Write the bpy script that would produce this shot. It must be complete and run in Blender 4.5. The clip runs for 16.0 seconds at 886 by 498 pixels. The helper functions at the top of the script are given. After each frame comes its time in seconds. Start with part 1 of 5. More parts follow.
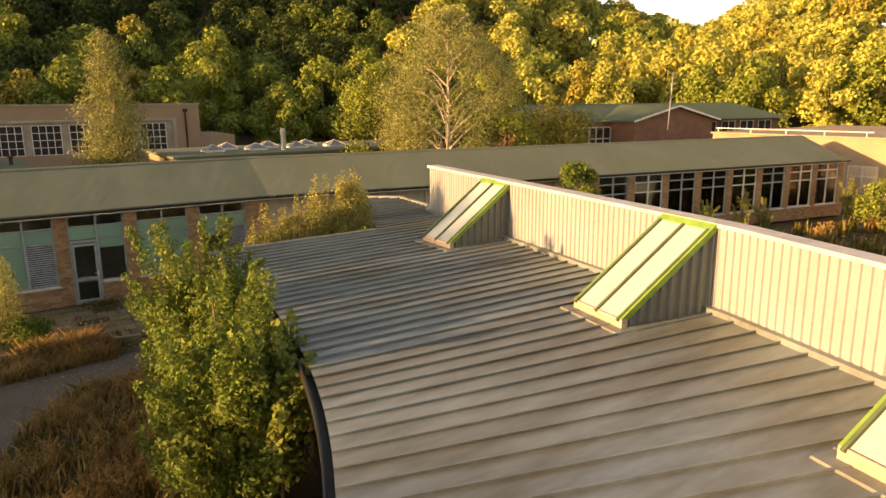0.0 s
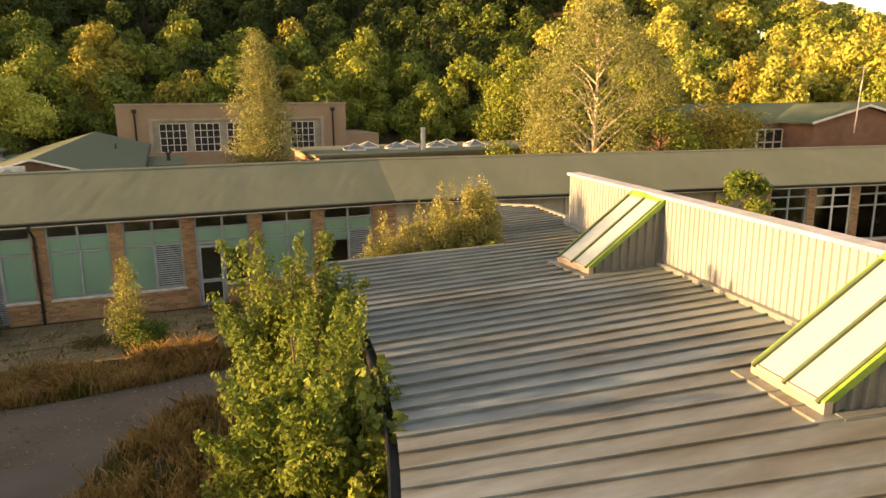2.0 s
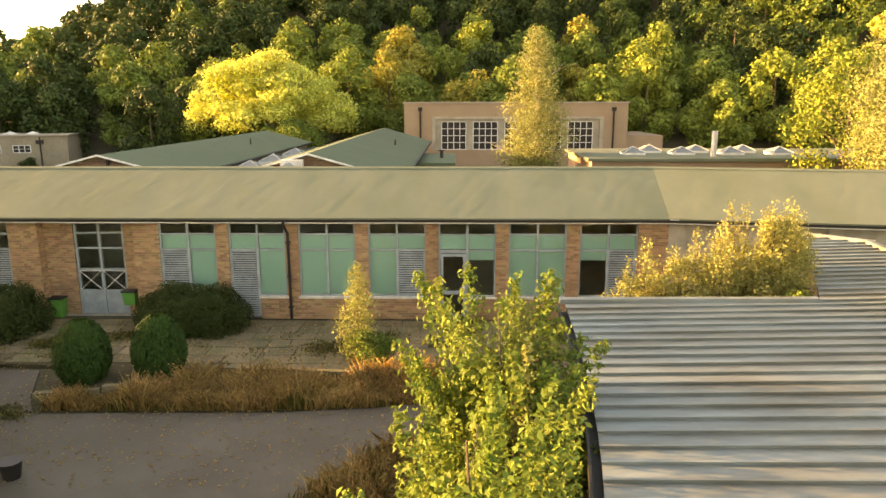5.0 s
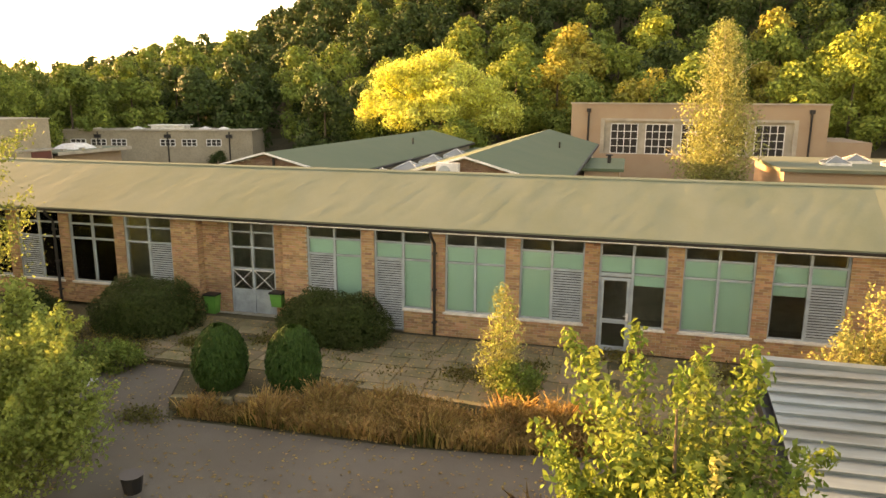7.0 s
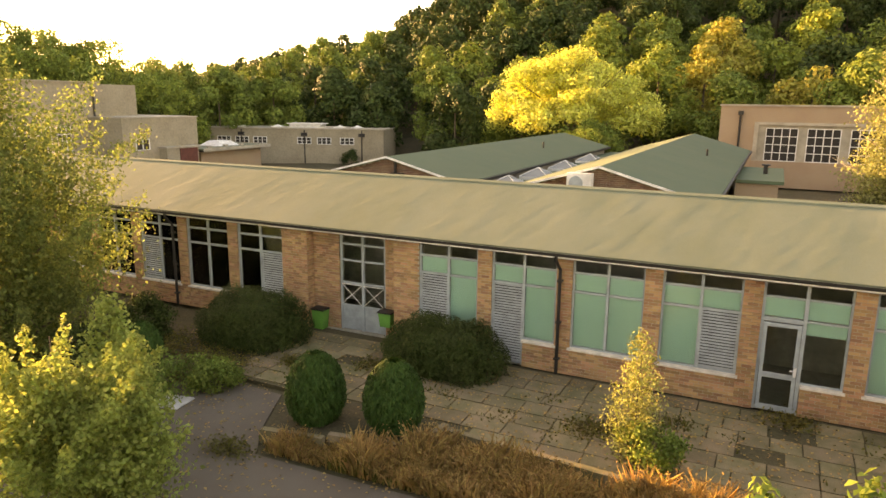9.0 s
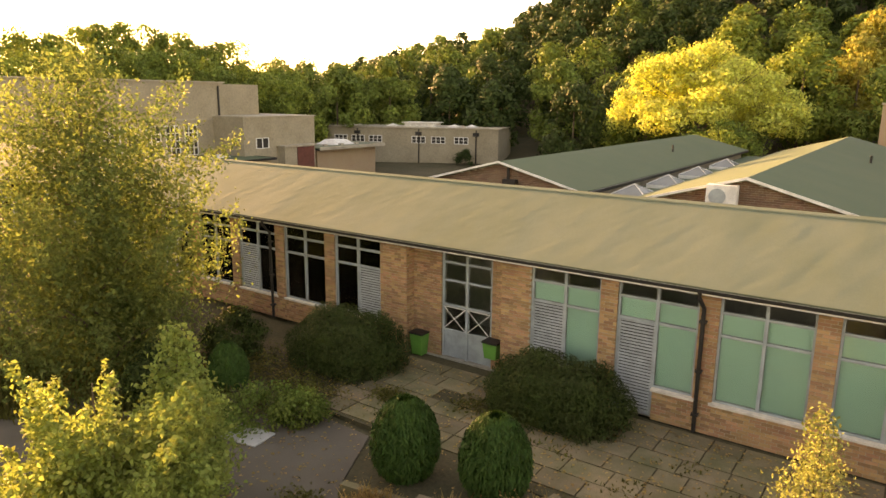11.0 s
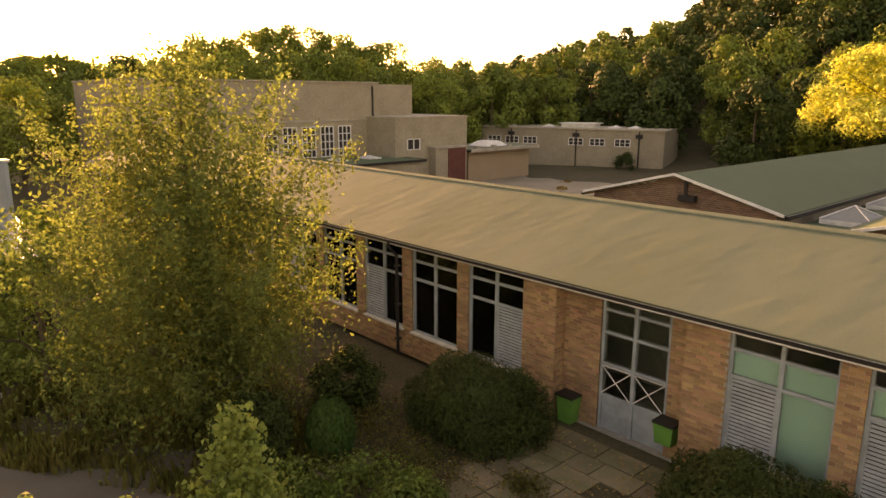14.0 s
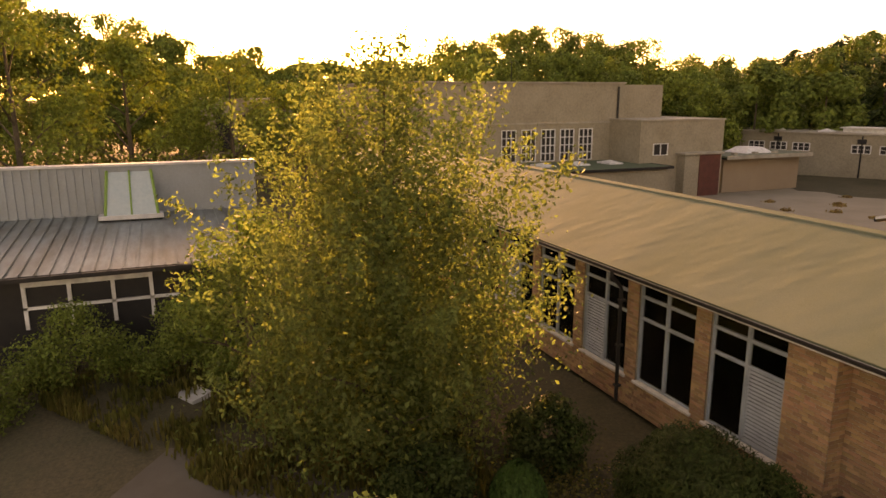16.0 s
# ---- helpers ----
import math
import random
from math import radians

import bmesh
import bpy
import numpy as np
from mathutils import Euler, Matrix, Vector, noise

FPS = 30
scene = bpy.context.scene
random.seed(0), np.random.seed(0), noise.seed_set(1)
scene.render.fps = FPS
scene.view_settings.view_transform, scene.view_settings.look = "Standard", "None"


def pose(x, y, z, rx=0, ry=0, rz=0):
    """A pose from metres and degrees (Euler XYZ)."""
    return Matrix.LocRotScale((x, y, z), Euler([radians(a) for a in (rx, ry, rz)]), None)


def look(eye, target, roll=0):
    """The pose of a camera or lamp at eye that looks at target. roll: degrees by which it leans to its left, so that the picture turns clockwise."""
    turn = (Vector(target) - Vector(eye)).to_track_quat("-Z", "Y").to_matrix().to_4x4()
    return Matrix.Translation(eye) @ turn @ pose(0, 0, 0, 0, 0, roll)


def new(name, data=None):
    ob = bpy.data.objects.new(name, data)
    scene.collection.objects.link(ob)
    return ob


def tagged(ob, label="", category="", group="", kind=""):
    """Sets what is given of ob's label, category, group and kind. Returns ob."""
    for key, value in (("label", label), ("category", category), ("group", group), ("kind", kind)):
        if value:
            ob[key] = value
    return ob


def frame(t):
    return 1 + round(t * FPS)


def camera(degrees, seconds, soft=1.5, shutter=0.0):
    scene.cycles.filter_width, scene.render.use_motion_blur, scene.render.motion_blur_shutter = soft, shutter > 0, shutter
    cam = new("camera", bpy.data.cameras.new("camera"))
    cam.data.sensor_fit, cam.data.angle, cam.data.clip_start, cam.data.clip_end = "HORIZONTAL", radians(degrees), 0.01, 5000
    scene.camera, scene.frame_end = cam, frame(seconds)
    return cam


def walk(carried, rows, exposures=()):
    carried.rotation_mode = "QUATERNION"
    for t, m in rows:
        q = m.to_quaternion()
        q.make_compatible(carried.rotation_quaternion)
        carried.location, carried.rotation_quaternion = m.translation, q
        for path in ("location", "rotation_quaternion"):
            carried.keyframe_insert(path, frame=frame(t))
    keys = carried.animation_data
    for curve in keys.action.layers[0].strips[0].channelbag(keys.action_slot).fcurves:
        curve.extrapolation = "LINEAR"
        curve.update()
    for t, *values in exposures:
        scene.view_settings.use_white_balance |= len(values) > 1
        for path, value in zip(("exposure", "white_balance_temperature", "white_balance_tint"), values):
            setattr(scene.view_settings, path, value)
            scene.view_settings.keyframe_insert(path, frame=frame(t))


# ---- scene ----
cam = camera(65.7, 16.0)
PATH = [
    (0, (-2.175, -26.228, 6.858), (-1.086, -24.604, 6.437), -0.5),
    (0.5, (-1.777, -25.746, 6.877), (-0.757, -24.078, 6.454), -0.6),
    (1, (-1.373, -25.248, 6.86), (-0.423, -23.539, 6.439), -0.6),
    (1.5, (-1.004, -24.72, 6.854), (-0.145, -22.963, 6.433), -0.6),
    (2, (-0.687, -24.196, 6.84), (0.04, -22.381, 6.42), -0.5),
    (2.5, (-0.396, -23.654, 6.822), (0.229, -21.801, 6.403), -0.4),
    (3, (-0.159, -23.144, 6.819), (0.356, -21.258, 6.4), -0.4),
    (3.5, (0.083, -22.615, 6.79), (0.453, -20.695, 6.374), -0.3),
    (4, (0.292, -22.069, 6.786), (0.516, -20.126, 6.37), -0.2),
    (4.5, (0.454, -21.524, 6.774), (0.537, -19.57, 6.358), -0.1),
    (5, (0.592, -20.981, 6.767), (0.55, -19.025, 6.351), -0.1),
    (7.5, (0.487, -18.322, 6.876), (-0.11, -16.46, 6.456), 0.4),
    (8, (0.353, -17.728, 6.912), (-0.335, -15.897, 6.491), 0.4),
    (8.5, (0.155, -17.155, 6.946), (-0.629, -15.364, 6.523), 0.5),
    (9, (-0.074, -16.63, 7.003), (-0.92, -14.868, 6.578), 0.6),
    (9.5, (-0.315, -16.065, 7.042), (-1.212, -14.329, 6.616), 0.6),
    (10, (-0.61, -15.542, 7.089), (-1.61, -13.864, 6.66), 0.6),
    (12.5, (-2.39, -12.78, 7.085), (-3.626, -11.269, 6.649), 0.2),
    (13, (-2.808, -12.293, 7.081), (-4.107, -10.836, 6.644), 0.2),
    (13.5, (-3.236, -11.811, 7.085), (-4.589, -10.404, 6.647), 0.2),
    (14, (-3.692, -11.372, 7.096), (-5.143, -10.068, 6.659), 0.1),
    (14.5, (-4.132, -10.927, 7.12), (-5.709, -9.777, 6.683), -0.0),
    (15, (-4.609, -10.44, 7.137), (-6.292, -9.453, 6.698), 0.1),
    (15.5, (-5.072, -9.957, 7.105), (-6.836, -9.119, 6.673), -0.5),
    (16, (-5.573, -9.543, 7.111), (-7.385, -8.817, 6.678), -0.2),
]
walk(cam, [(t, look(e, g, r)) for t, e, g, r in PATH], [(0, 1.62, 11800, 32), (2.5, 2.14, 12600, 30), (5, 2.90, 13400, 27), (8, 2.96, 14500, 32), (12.5, 2.50, 15500, 36), (16, 1.98, 19500, 48)])

# ---- world, sun ----
SUN_AZ, SUN_EL = radians(-80), radians(8)          # azimuth from +y, clockwise
world = bpy.data.worlds.new("sky")
scene.world = world
world.use_nodes = True
wn = world.node_tree.nodes
sky = wn.new("ShaderNodeTexSky")
sky.sky_type, sky.sun_disc = "NISHITA", False
sky.sun_elevation, sky.sun_rotation = SUN_EL, SUN_AZ
sky.air_density, sky.dust_density, sky.ozone_density = 0.8, 1.0, 1.0
wn["Background"].inputs[1].default_value = 0.15
world.node_tree.links.new(sky.outputs[0], wn["Background"].inputs[0])
sun = new("sun", bpy.data.lights.new("sun", "SUN"))
sun.data.energy, sun.data.angle, sun.data.color = 3.7, radians(0.6), (1.0, 0.75, 0.46)
sdir = Vector((math.sin(SUN_AZ) * math.cos(SUN_EL), math.cos(SUN_AZ) * math.cos(SUN_EL), math.sin(SUN_EL)))
sun.matrix_world = look(tuple(sdir * 100), (0, 0, 0))

# ---- materials ----


def material(name, base, rough=0.8, metal=0.0, vary=0.25, scale=2.0, fine=40.0, bump=0.15, tint=None, island=0.0, obrand=0.0,
             translucent=0.0, stretch=(1, 1, 1), spec=0.4, tint_amount=0.6, bump_dist=0.01):
    m = bpy.data.materials.new(name)
    m.use_nodes = True
    t = m.node_tree
    n, l = t.nodes, t.links
    b = n["Principled BSDF"]
    b.inputs["Roughness"].default_value = rough
    b.inputs["Metallic"].default_value = metal
    b.inputs["Specular IOR Level"].default_value = spec
    geo = n.new("ShaderNodeNewGeometry")
    mp = n.new("ShaderNodeMapping")
    mp.inputs["Scale"].default_value = stretch
    l.new(geo.outputs["Position"], mp.inputs["Vector"])
    big, small = n.new("ShaderNodeTexNoise"), n.new("ShaderNodeTexNoise")
    for node, s, d in ((big, scale, 5.0), (small, fine, 3.0)):
        node.inputs["Scale"].default_value = s
        node.inputs["Detail"].default_value = d
        node.inputs["Roughness"].default_value = 0.62
        l.new(mp.outputs[0], node.inputs["Vector"])
    mix = n.new("ShaderNodeMix")
    mix.data_type = "RGBA"
    mix.inputs["A"].default_value = (*base, 1)
    mix.inputs["B"].default_value = (*(tint or [c * 0.55 for c in base]), 1)
    ramp = n.new("ShaderNodeMapRange")
    ramp.inputs["From Min"].default_value, ramp.inputs["From Max"].default_value = 0.38, 0.66
    ramp.inputs["To Max"].default_value = tint_amount
    l.new(big.outputs["Fac"], ramp.inputs["Value"])
    l.new(ramp.outputs[0], mix.inputs["Factor"])
    hsv = n.new("ShaderNodeHueSaturation")
    l.new(mix.outputs["Result"], hsv.inputs["Color"])
    val = n.new("ShaderNodeMapRange")
    val.inputs["From Min"].default_value, val.inputs["From Max"].default_value = 0.25, 0.75
    val.inputs["To Min"].default_value, val.inputs["To Max"].default_value = 1 - vary, 1 + vary
    l.new(small.outputs["Fac"], val.inputs["Value"])
    last = val.outputs[0]
    for amount, source in ((island, "island"), (obrand, "object")):
        if amount:
            if source == "island":
                r = geo.outputs["Random Per Island"]
            else:
                r = n.new("ShaderNodeObjectInfo").outputs["Random"]
            mr = n.new("ShaderNodeMapRange")
            mr.inputs["To Min"].default_value, mr.inputs["To Max"].default_value = 1 - amount, 1 + amount
            l.new(r, mr.inputs["Value"])
            mul = n.new("ShaderNodeMath")
            mul.operation = "MULTIPLY"
            l.new(last, mul.inputs[0])
            l.new(mr.outputs[0], mul.inputs[1])
            last = mul.outputs[0]
            hr = n.new("ShaderNodeMapRange")
            hr.inputs["To Min"].default_value, hr.inputs["To Max"].default_value = 0.5 - amount * 0.05, 0.5 + amount * 0.05
            fr = n.new("ShaderNodeMath")
            fr.operation = "FRACT"
            m7 = n.new("ShaderNodeMath")
            m7.operation = "MULTIPLY"
            m7.inputs[1].default_value = 7.31
            l.new(r, m7.inputs[0])
            l.new(m7.outputs[0], fr.inputs[0])
            l.new(fr.outputs[0], hr.inputs["Value"])
            l.new(hr.outputs[0], hsv.inputs["Hue"])
    l.new(last, hsv.inputs["Value"])
    l.new(hsv.outputs[0], b.inputs["Base Color"])
    if bump:
        bp = n.new("ShaderNodeBump")
        bp.inputs["Strength"].default_value, bp.inputs["Distance"].default_value = bump, bump_dist
        l.new(small.outputs["Fac"], bp.inputs["Height"])
        l.new(bp.outputs[0], b.inputs["Normal"])
    if translucent:
        tr = n.new("ShaderNodeBsdfTranslucent")
        l.new(hsv.outputs[0], tr.inputs["Color"])
        ms = n.new("ShaderNodeMixShader")
        ms.inputs[0].default_value = translucent
        l.new(b.outputs[0], ms.inputs[1])
        l.new(tr.outputs[0], ms.inputs[2])
        l.new(ms.outputs[0], n["Material Output"].inputs["Surface"])
    return m


def glass_material(name, tint=(0.93, 0.97, 0.94), rough=0.03):
    m = bpy.data.materials.new(name)
    m.use_nodes = True
    n, l = m.node_tree.nodes, m.node_tree.links
    tr, gl, ms, fr = (n.new("ShaderNode" + k) for k in ("BsdfTransparent", "BsdfGlossy", "MixShader", "Fresnel"))
    tr.inputs["Color"].default_value = (*tint, 1)
    gl.inputs["Roughness"].default_value = rough
    fr.inputs["IOR"].default_value = 1.5
    l.new(fr.outputs[0], ms.inputs[0])
    l.new(tr.outputs[0], ms.inputs[1])
    l.new(gl.outputs[0], ms.inputs[2])
    l.new(ms.outputs[0], n["Material Output"].inputs["Surface"])
    return m


FELT = material("grey_felt", (0.158, 0.182, 0.128), 0.92, spec=0.2, vary=0.12, scale=0.5, fine=60, tint=(0.118, 0.142, 0.088), stretch=(1, 0.6, 1), bump=0.25)
GREEN_FELT = material("green_felt", (0.072, 0.112, 0.062), 0.9, vary=0.15, scale=0.4, fine=50, tint=(0.10, 0.125, 0.07), bump=0.25)
MORTAR = material("mortar", (0.42, 0.36, 0.27), 0.95, vary=0.15, fine=60)
BRICK = material("buff_brick", (0.40, 0.23, 0.12), 0.9, vary=0.15, scale=1.2, fine=70, tint=(0.30, 0.15, 0.08), island=0.30, bump=0.3)
BRICK_ONE = material("buff_brick_single", (0.40, 0.23, 0.12), 0.9, vary=0.15, scale=1.2, fine=70, tint=(0.30, 0.15, 0.08), obrand=0.30, bump=0.3)
RED_BRICK = material("red_brick", (0.225, 0.125, 0.08), 0.9, vary=0.2, scale=1.5, fine=60, tint=(0.135, 0.075, 0.05), island=0.25, bump=0.3)
PALE_BRICK = material("pale_brick", (0.35, 0.245, 0.16), 0.9, vary=0.15, scale=0.6, fine=30, tint=(0.31, 0.20, 0.13), bump=0.3)
SUN_BRICK = material("sandy_brick", (0.36, 0.28, 0.185), 0.9, vary=0.22, scale=0.6, fine=20, tint=(0.26, 0.19, 0.125), bump=0.3)
RENDER = material("grey_render", (0.33, 0.275, 0.195), 0.9, vary=0.18, scale=0.5, fine=5, tint=(0.235, 0.19, 0.13), bump=0.2)
CONCRETE = material("concrete", (0.40, 0.35, 0.27), 0.9, vary=0.2, scale=1.0, fine=30, bump=0.3)
FRAME = material("grey_blue_frame", (0.33, 0.38, 0.38), 0.5, vary=0.06, scale=3, fine=30, bump=0.03)
LOUVRE = material("grey_louvre", (0.36, 0.40, 0.39), 0.5, vary=0.06, scale=3, fine=30, bump=0.03)
WHITE = material("white_paint", (0.74, 0.72, 0.66), 0.55, vary=0.08, scale=3, fine=30, bump=0.05)
SILL = material("pale_sill", (0.66, 0.60, 0.50), 0.8, vary=0.12, scale=4, fine=40, bump=0.1)
BLIND = material("green_blind", (0.36, 0.60, 0.50), 0.9, vary=0.03, scale=0.8, fine=5, tint=(0.31, 0.53, 0.45), bump=0)
TAN_BLIND = material("tan_board", (0.62, 0.50, 0.36), 0.9, vary=0.15, scale=1.5, fine=8, tint=(0.46, 0.36, 0.26), bump=0)
# real black ironwork; on the pavilion walls it paints the eave shadow
BLACK = material("black_iron_and_eave_shade", (0.02, 0.018, 0.016), 0.5, vary=0.2, scale=5, fine=50, bump=0.05)
# near-black: the gloom of unlit rooms is put into this colour
DARK = material("unlit_room_dark", (0.035, 0.03, 0.025), 0.9, vary=0.2, scale=1, fine=10, bump=0)
ROOM = material("room_plaster", (0.38, 0.35, 0.29), 0.9, vary=0.2, scale=0.7, fine=6, bump=0)
GLASS = glass_material("window_glass")
METAL = material("seamed_roof_metal", (0.24, 0.29, 0.28), 0.47, 0.3, vary=0.2, scale=0.7, fine=3.2, tint=(0.165, 0.165, 0.13), stretch=(0.4, 1.6, 1), bump=0.05, tint_amount=0.9)
CLAD = material("pale_cladding", (0.27, 0.30, 0.30), 0.6, 0.0, vary=0.08, scale=0.7, fine=14, tint=(0.225, 0.245, 0.235), bump=0.05)
LIME = material("lime_paint", (0.18, 0.35, 0.07), 0.4, vary=0.08, scale=3, fine=20, bump=0.02)
# the pale cladding darkened: the cheeks' shade is in the colour
CHEEK = material("shaded_cladding", (0.16, 0.185, 0.175), 0.55, 0.1, vary=0.1, scale=0.9, fine=14, tint=(0.12, 0.135, 0.125), bump=0.05)
BAR_GREEN = material("dull_green_bar", (0.10, 0.15, 0.07), 0.5, vary=0.1, scale=3, fine=20, bump=0.02)
DULL_GLAZING = material("dull_glazing", (0.20, 0.215, 0.20), 0.25, vary=0.1, scale=2, fine=8, tint=(0.15, 0.165, 0.15), bump=0, spec=0.6)
OPAL = material("opal_glazing", (0.34, 0.43, 0.42), 0.2, vary=0.05, scale=2, fine=8, tint=(0.42, 0.48, 0.45), bump=0, spec=0.7)
ASPHALT = material("asphalt", (0.105, 0.087, 0.064), 0.95, vary=0.2, scale=0.7, fine=90, tint=(0.15, 0.13, 0.10), bump=0.3)
SLAB = material("paving_slab", (0.22, 0.17, 0.10), 0.95, vary=0.2, scale=1.2, fine=40, tint=(0.10, 0.10, 0.045), tint_amount=0.9, obrand=0.2, bump=0.3)
EARTH = material("earth_and_turf", (0.085, 0.068, 0.034), 0.95, vary=0.35, scale=0.35, fine=12, tint=(0.04, 0.046, 0.018), bump=0.5, bump_dist=0.05)
HILL = material("woodland_floor", (0.035, 0.035, 0.016), 0.95, vary=0.3, scale=0.1, fine=3, tint=(0.05, 0.04, 0.02), bump=0.3)
BARK = material("brown_bark", (0.12, 0.09, 0.06), 0.95, vary=0.3, scale=4, fine=30, bump=0.5)
BIRCH_BARK = material("white_birch_bark", (0.55, 0.48, 0.36), 0.8, vary=0.3, scale=5, fine=20, tint=(0.2, 0.16, 0.12), bump=0.3)
GREEN_BIN = material("green_plastic", (0.07, 0.30, 0.06), 0.45, vary=0.08, bump=0.02)
CREAM_BOARD = material("cream_board", (0.74, 0.66, 0.52), 0.85, vary=0.12, scale=1.5, fine=8, tint=(0.58, 0.49, 0.37), bump=0)
RUST_BOARD = material("rust_board", (0.46, 0.23, 0.12), 0.9, vary=0.2, scale=1.5, fine=8, tint=(0.36, 0.20, 0.12), bump=0)
PALE_SHEET = material("pale_board", (0.55, 0.55, 0.52), 0.7, vary=0.08, bump=0.05)
DOOR_RED = material("dark_red_paint", (0.15, 0.045, 0.032), 0.6, vary=0.1, bump=0.05)


def leaf_material(name, base, tint, scale=0.12, translucent=0.35):
    return material(name, base, 0.65, vary=0.25, scale=scale, fine=1.5, tint=tint, island=0.32, bump=0, translucent=translucent, spec=0.12, tint_amount=1.0)


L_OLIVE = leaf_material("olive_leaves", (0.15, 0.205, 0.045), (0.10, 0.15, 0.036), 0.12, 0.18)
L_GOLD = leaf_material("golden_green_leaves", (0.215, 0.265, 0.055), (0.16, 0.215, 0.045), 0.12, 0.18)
# golden leaves lightened: low sun is painted into this colour
L_SUNNY = leaf_material("gold_leaves_sunlit_tone", (0.40, 0.41, 0.10), (0.31, 0.34, 0.085), 0.12, 0.18)
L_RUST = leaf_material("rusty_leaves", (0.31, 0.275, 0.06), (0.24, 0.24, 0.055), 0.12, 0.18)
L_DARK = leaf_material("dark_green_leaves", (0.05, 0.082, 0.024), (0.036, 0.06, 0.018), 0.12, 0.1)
L_YELLOW = leaf_material("bright_yellow_leaves", (0.58, 0.60, 0.15), (0.49, 0.53, 0.13), 0.3)
L_BIRCH = leaf_material("birch_leaves", (0.27, 0.285, 0.11), (0.215, 0.24, 0.09), 0.4, 0.35)
L_FRESH = leaf_material("fresh_green_leaves", (0.125, 0.20, 0.045), (0.19, 0.245, 0.06), 0.9, 0.36)
L_SHRUB = leaf_material("golden_shrub_leaves", (0.36, 0.345, 0.12), (0.28, 0.285, 0.095), 0.9, 0.35)
L_LIME = leaf_material("lime_yellow_leaves", (0.27, 0.325, 0.09), (0.21, 0.28, 0.075), 0.9, 0.5)
L_POPLAR = leaf_material("pale_yellow_leaves", (0.31, 0.32, 0.115), (0.24, 0.275, 0.085), 0.9, 0.4)
L_BACKLIT = leaf_material("backlit_birch_leaves", (0.135, 0.19, 0.06), (0.18, 0.22, 0.066), 0.5, 0.58)
YARD = material("pale_yard", (0.30, 0.25, 0.18), 0.95, vary=0.15, scale=0.3, fine=20, tint=(0.21, 0.18, 0.12), bump=0.2)
L_CONIFER = leaf_material("conifer_sprays", (0.036, 0.088, 0.018), (0.028, 0.066, 0.015), 1.5, 0.15)
L_HEDGE = leaf_material("hedge_leaves", (0.042, 0.068, 0.017), (0.05, 0.065, 0.02), 1.2, 0.2)
L_DRY = leaf_material("dry_grass", (0.42, 0.27, 0.11), (0.33, 0.22, 0.08), 0.7, 0.4)
L_GRASS = leaf_material("green_grass", (0.11, 0.12, 0.03), (0.16, 0.13, 0.04), 0.8, 0.4)

# ---- mesh helpers ----


class Shape:
    """Gathers vertices and faces for one mesh."""

    def __init__(self):
        self.v, self.f = [], []

    def add(self, verts, faces):
        k = len(self.v)
        self.v += [tuple(p) for p in verts]
        self.f += [tuple(i + k for i in q) for q in faces]
        return self

    def box(self, x0, x1, y0, y1, z0, z1):
        return self.add([(x, y, z) for z in (z0, z1) for x, y in ((x0, y0), (x1, y0), (x1, y1), (x0, y1))],
                        [(3, 2, 1, 0), (4, 5, 6, 7), (0, 1, 5, 4), (1, 2, 6, 5), (2, 3, 7, 6), (3, 0, 4, 7)])

    def prism(self, poly, z0, z1):
        n = len(poly)
        return self.add([(x, y, z0) for x, y in poly] + [(x, y, z1) for x, y in poly],
                        [tuple(range(n))[::-1], tuple(range(n, 2 * n))] + [(i, (i + 1) % n, n + (i + 1) % n, n + i) for i in range(n)])

    def extrude(self, profile, x0, x1):
        """A profile of (y, z) drawn along x."""
        n = len(profile)
        return self.add([(x0, y, z) for y, z in profile] + [(x1, y, z) for y, z in profile],
                        [tuple(range(n)), tuple(range(n, 2 * n))[::-1]] + [(i, n + i, n + (i + 1) % n, (i + 1) % n) for i in range(n)])

    def tube(self, points, radii, sides=8):
        rings = []
        k = len(self.v)
        for i, p in enumerate(points):
            a = Vector(points[min(i + 1, len(points) - 1)]) - Vector(points[max(i - 1, 0)])
            q = a.to_track_quat("Z", "Y").to_matrix()
            for s in range(sides):
                c = 2 * math.pi * s / sides
                self.v.append(tuple(Vector(p) + q @ Vector((math.cos(c) * radii[i], math.sin(c) * radii[i], 0))))
        for i in range(len(points) - 1):
            for s in range(sides):
                s2 = (s + 1) % sides
                self.f.append((k + i * sides + s, k + i * sides + s2, k + (i + 1) * sides + s2, k + (i + 1) * sides + s))
        self.f.append(tuple(k + s for s in range(sides))[::-1])
        self.f.append(tuple(k + (len(points) - 1) * sides + s for s in range(sides)))
        return self

    def mesh(self, name, mat):
        me = bpy.data.meshes.new(name)
        me.from_pydata(self.v, [], self.f)
        me.materials.append(mat)
        b = bmesh.new()
        b.from_mesh(me)
        bmesh.ops.recalc_face_normals(b, faces=b.faces)
        b.to_mesh(me)
        b.free()
        return me


def part(name, shape, mat, parent, label="", m=None):
    me = shape.mesh(name, mat) if isinstance(shape, Shape) else shape
    ob = new(name, me)
    ob.parent = parent
    if m is not None:
        ob.matrix_basis = m
    return tagged(ob, label)


def thing(name, label, category, group="", kind="", m=None):
    ob = new(name)
    ob.empty_display_size = 0.2
    if m is not None:
        ob.matrix_basis = m
    return tagged(ob, label, category, group, kind)


def solid(name, shape, mat, label, category, group="", kind="", m=None):
    ob = new(name, shape.mesh(name, mat) if isinstance(shape, Shape) else shape)
    if m is not None:
        ob.matrix_basis = m
    return tagged(ob, label, category, group, kind)


RNG = np.random.default_rng(7)


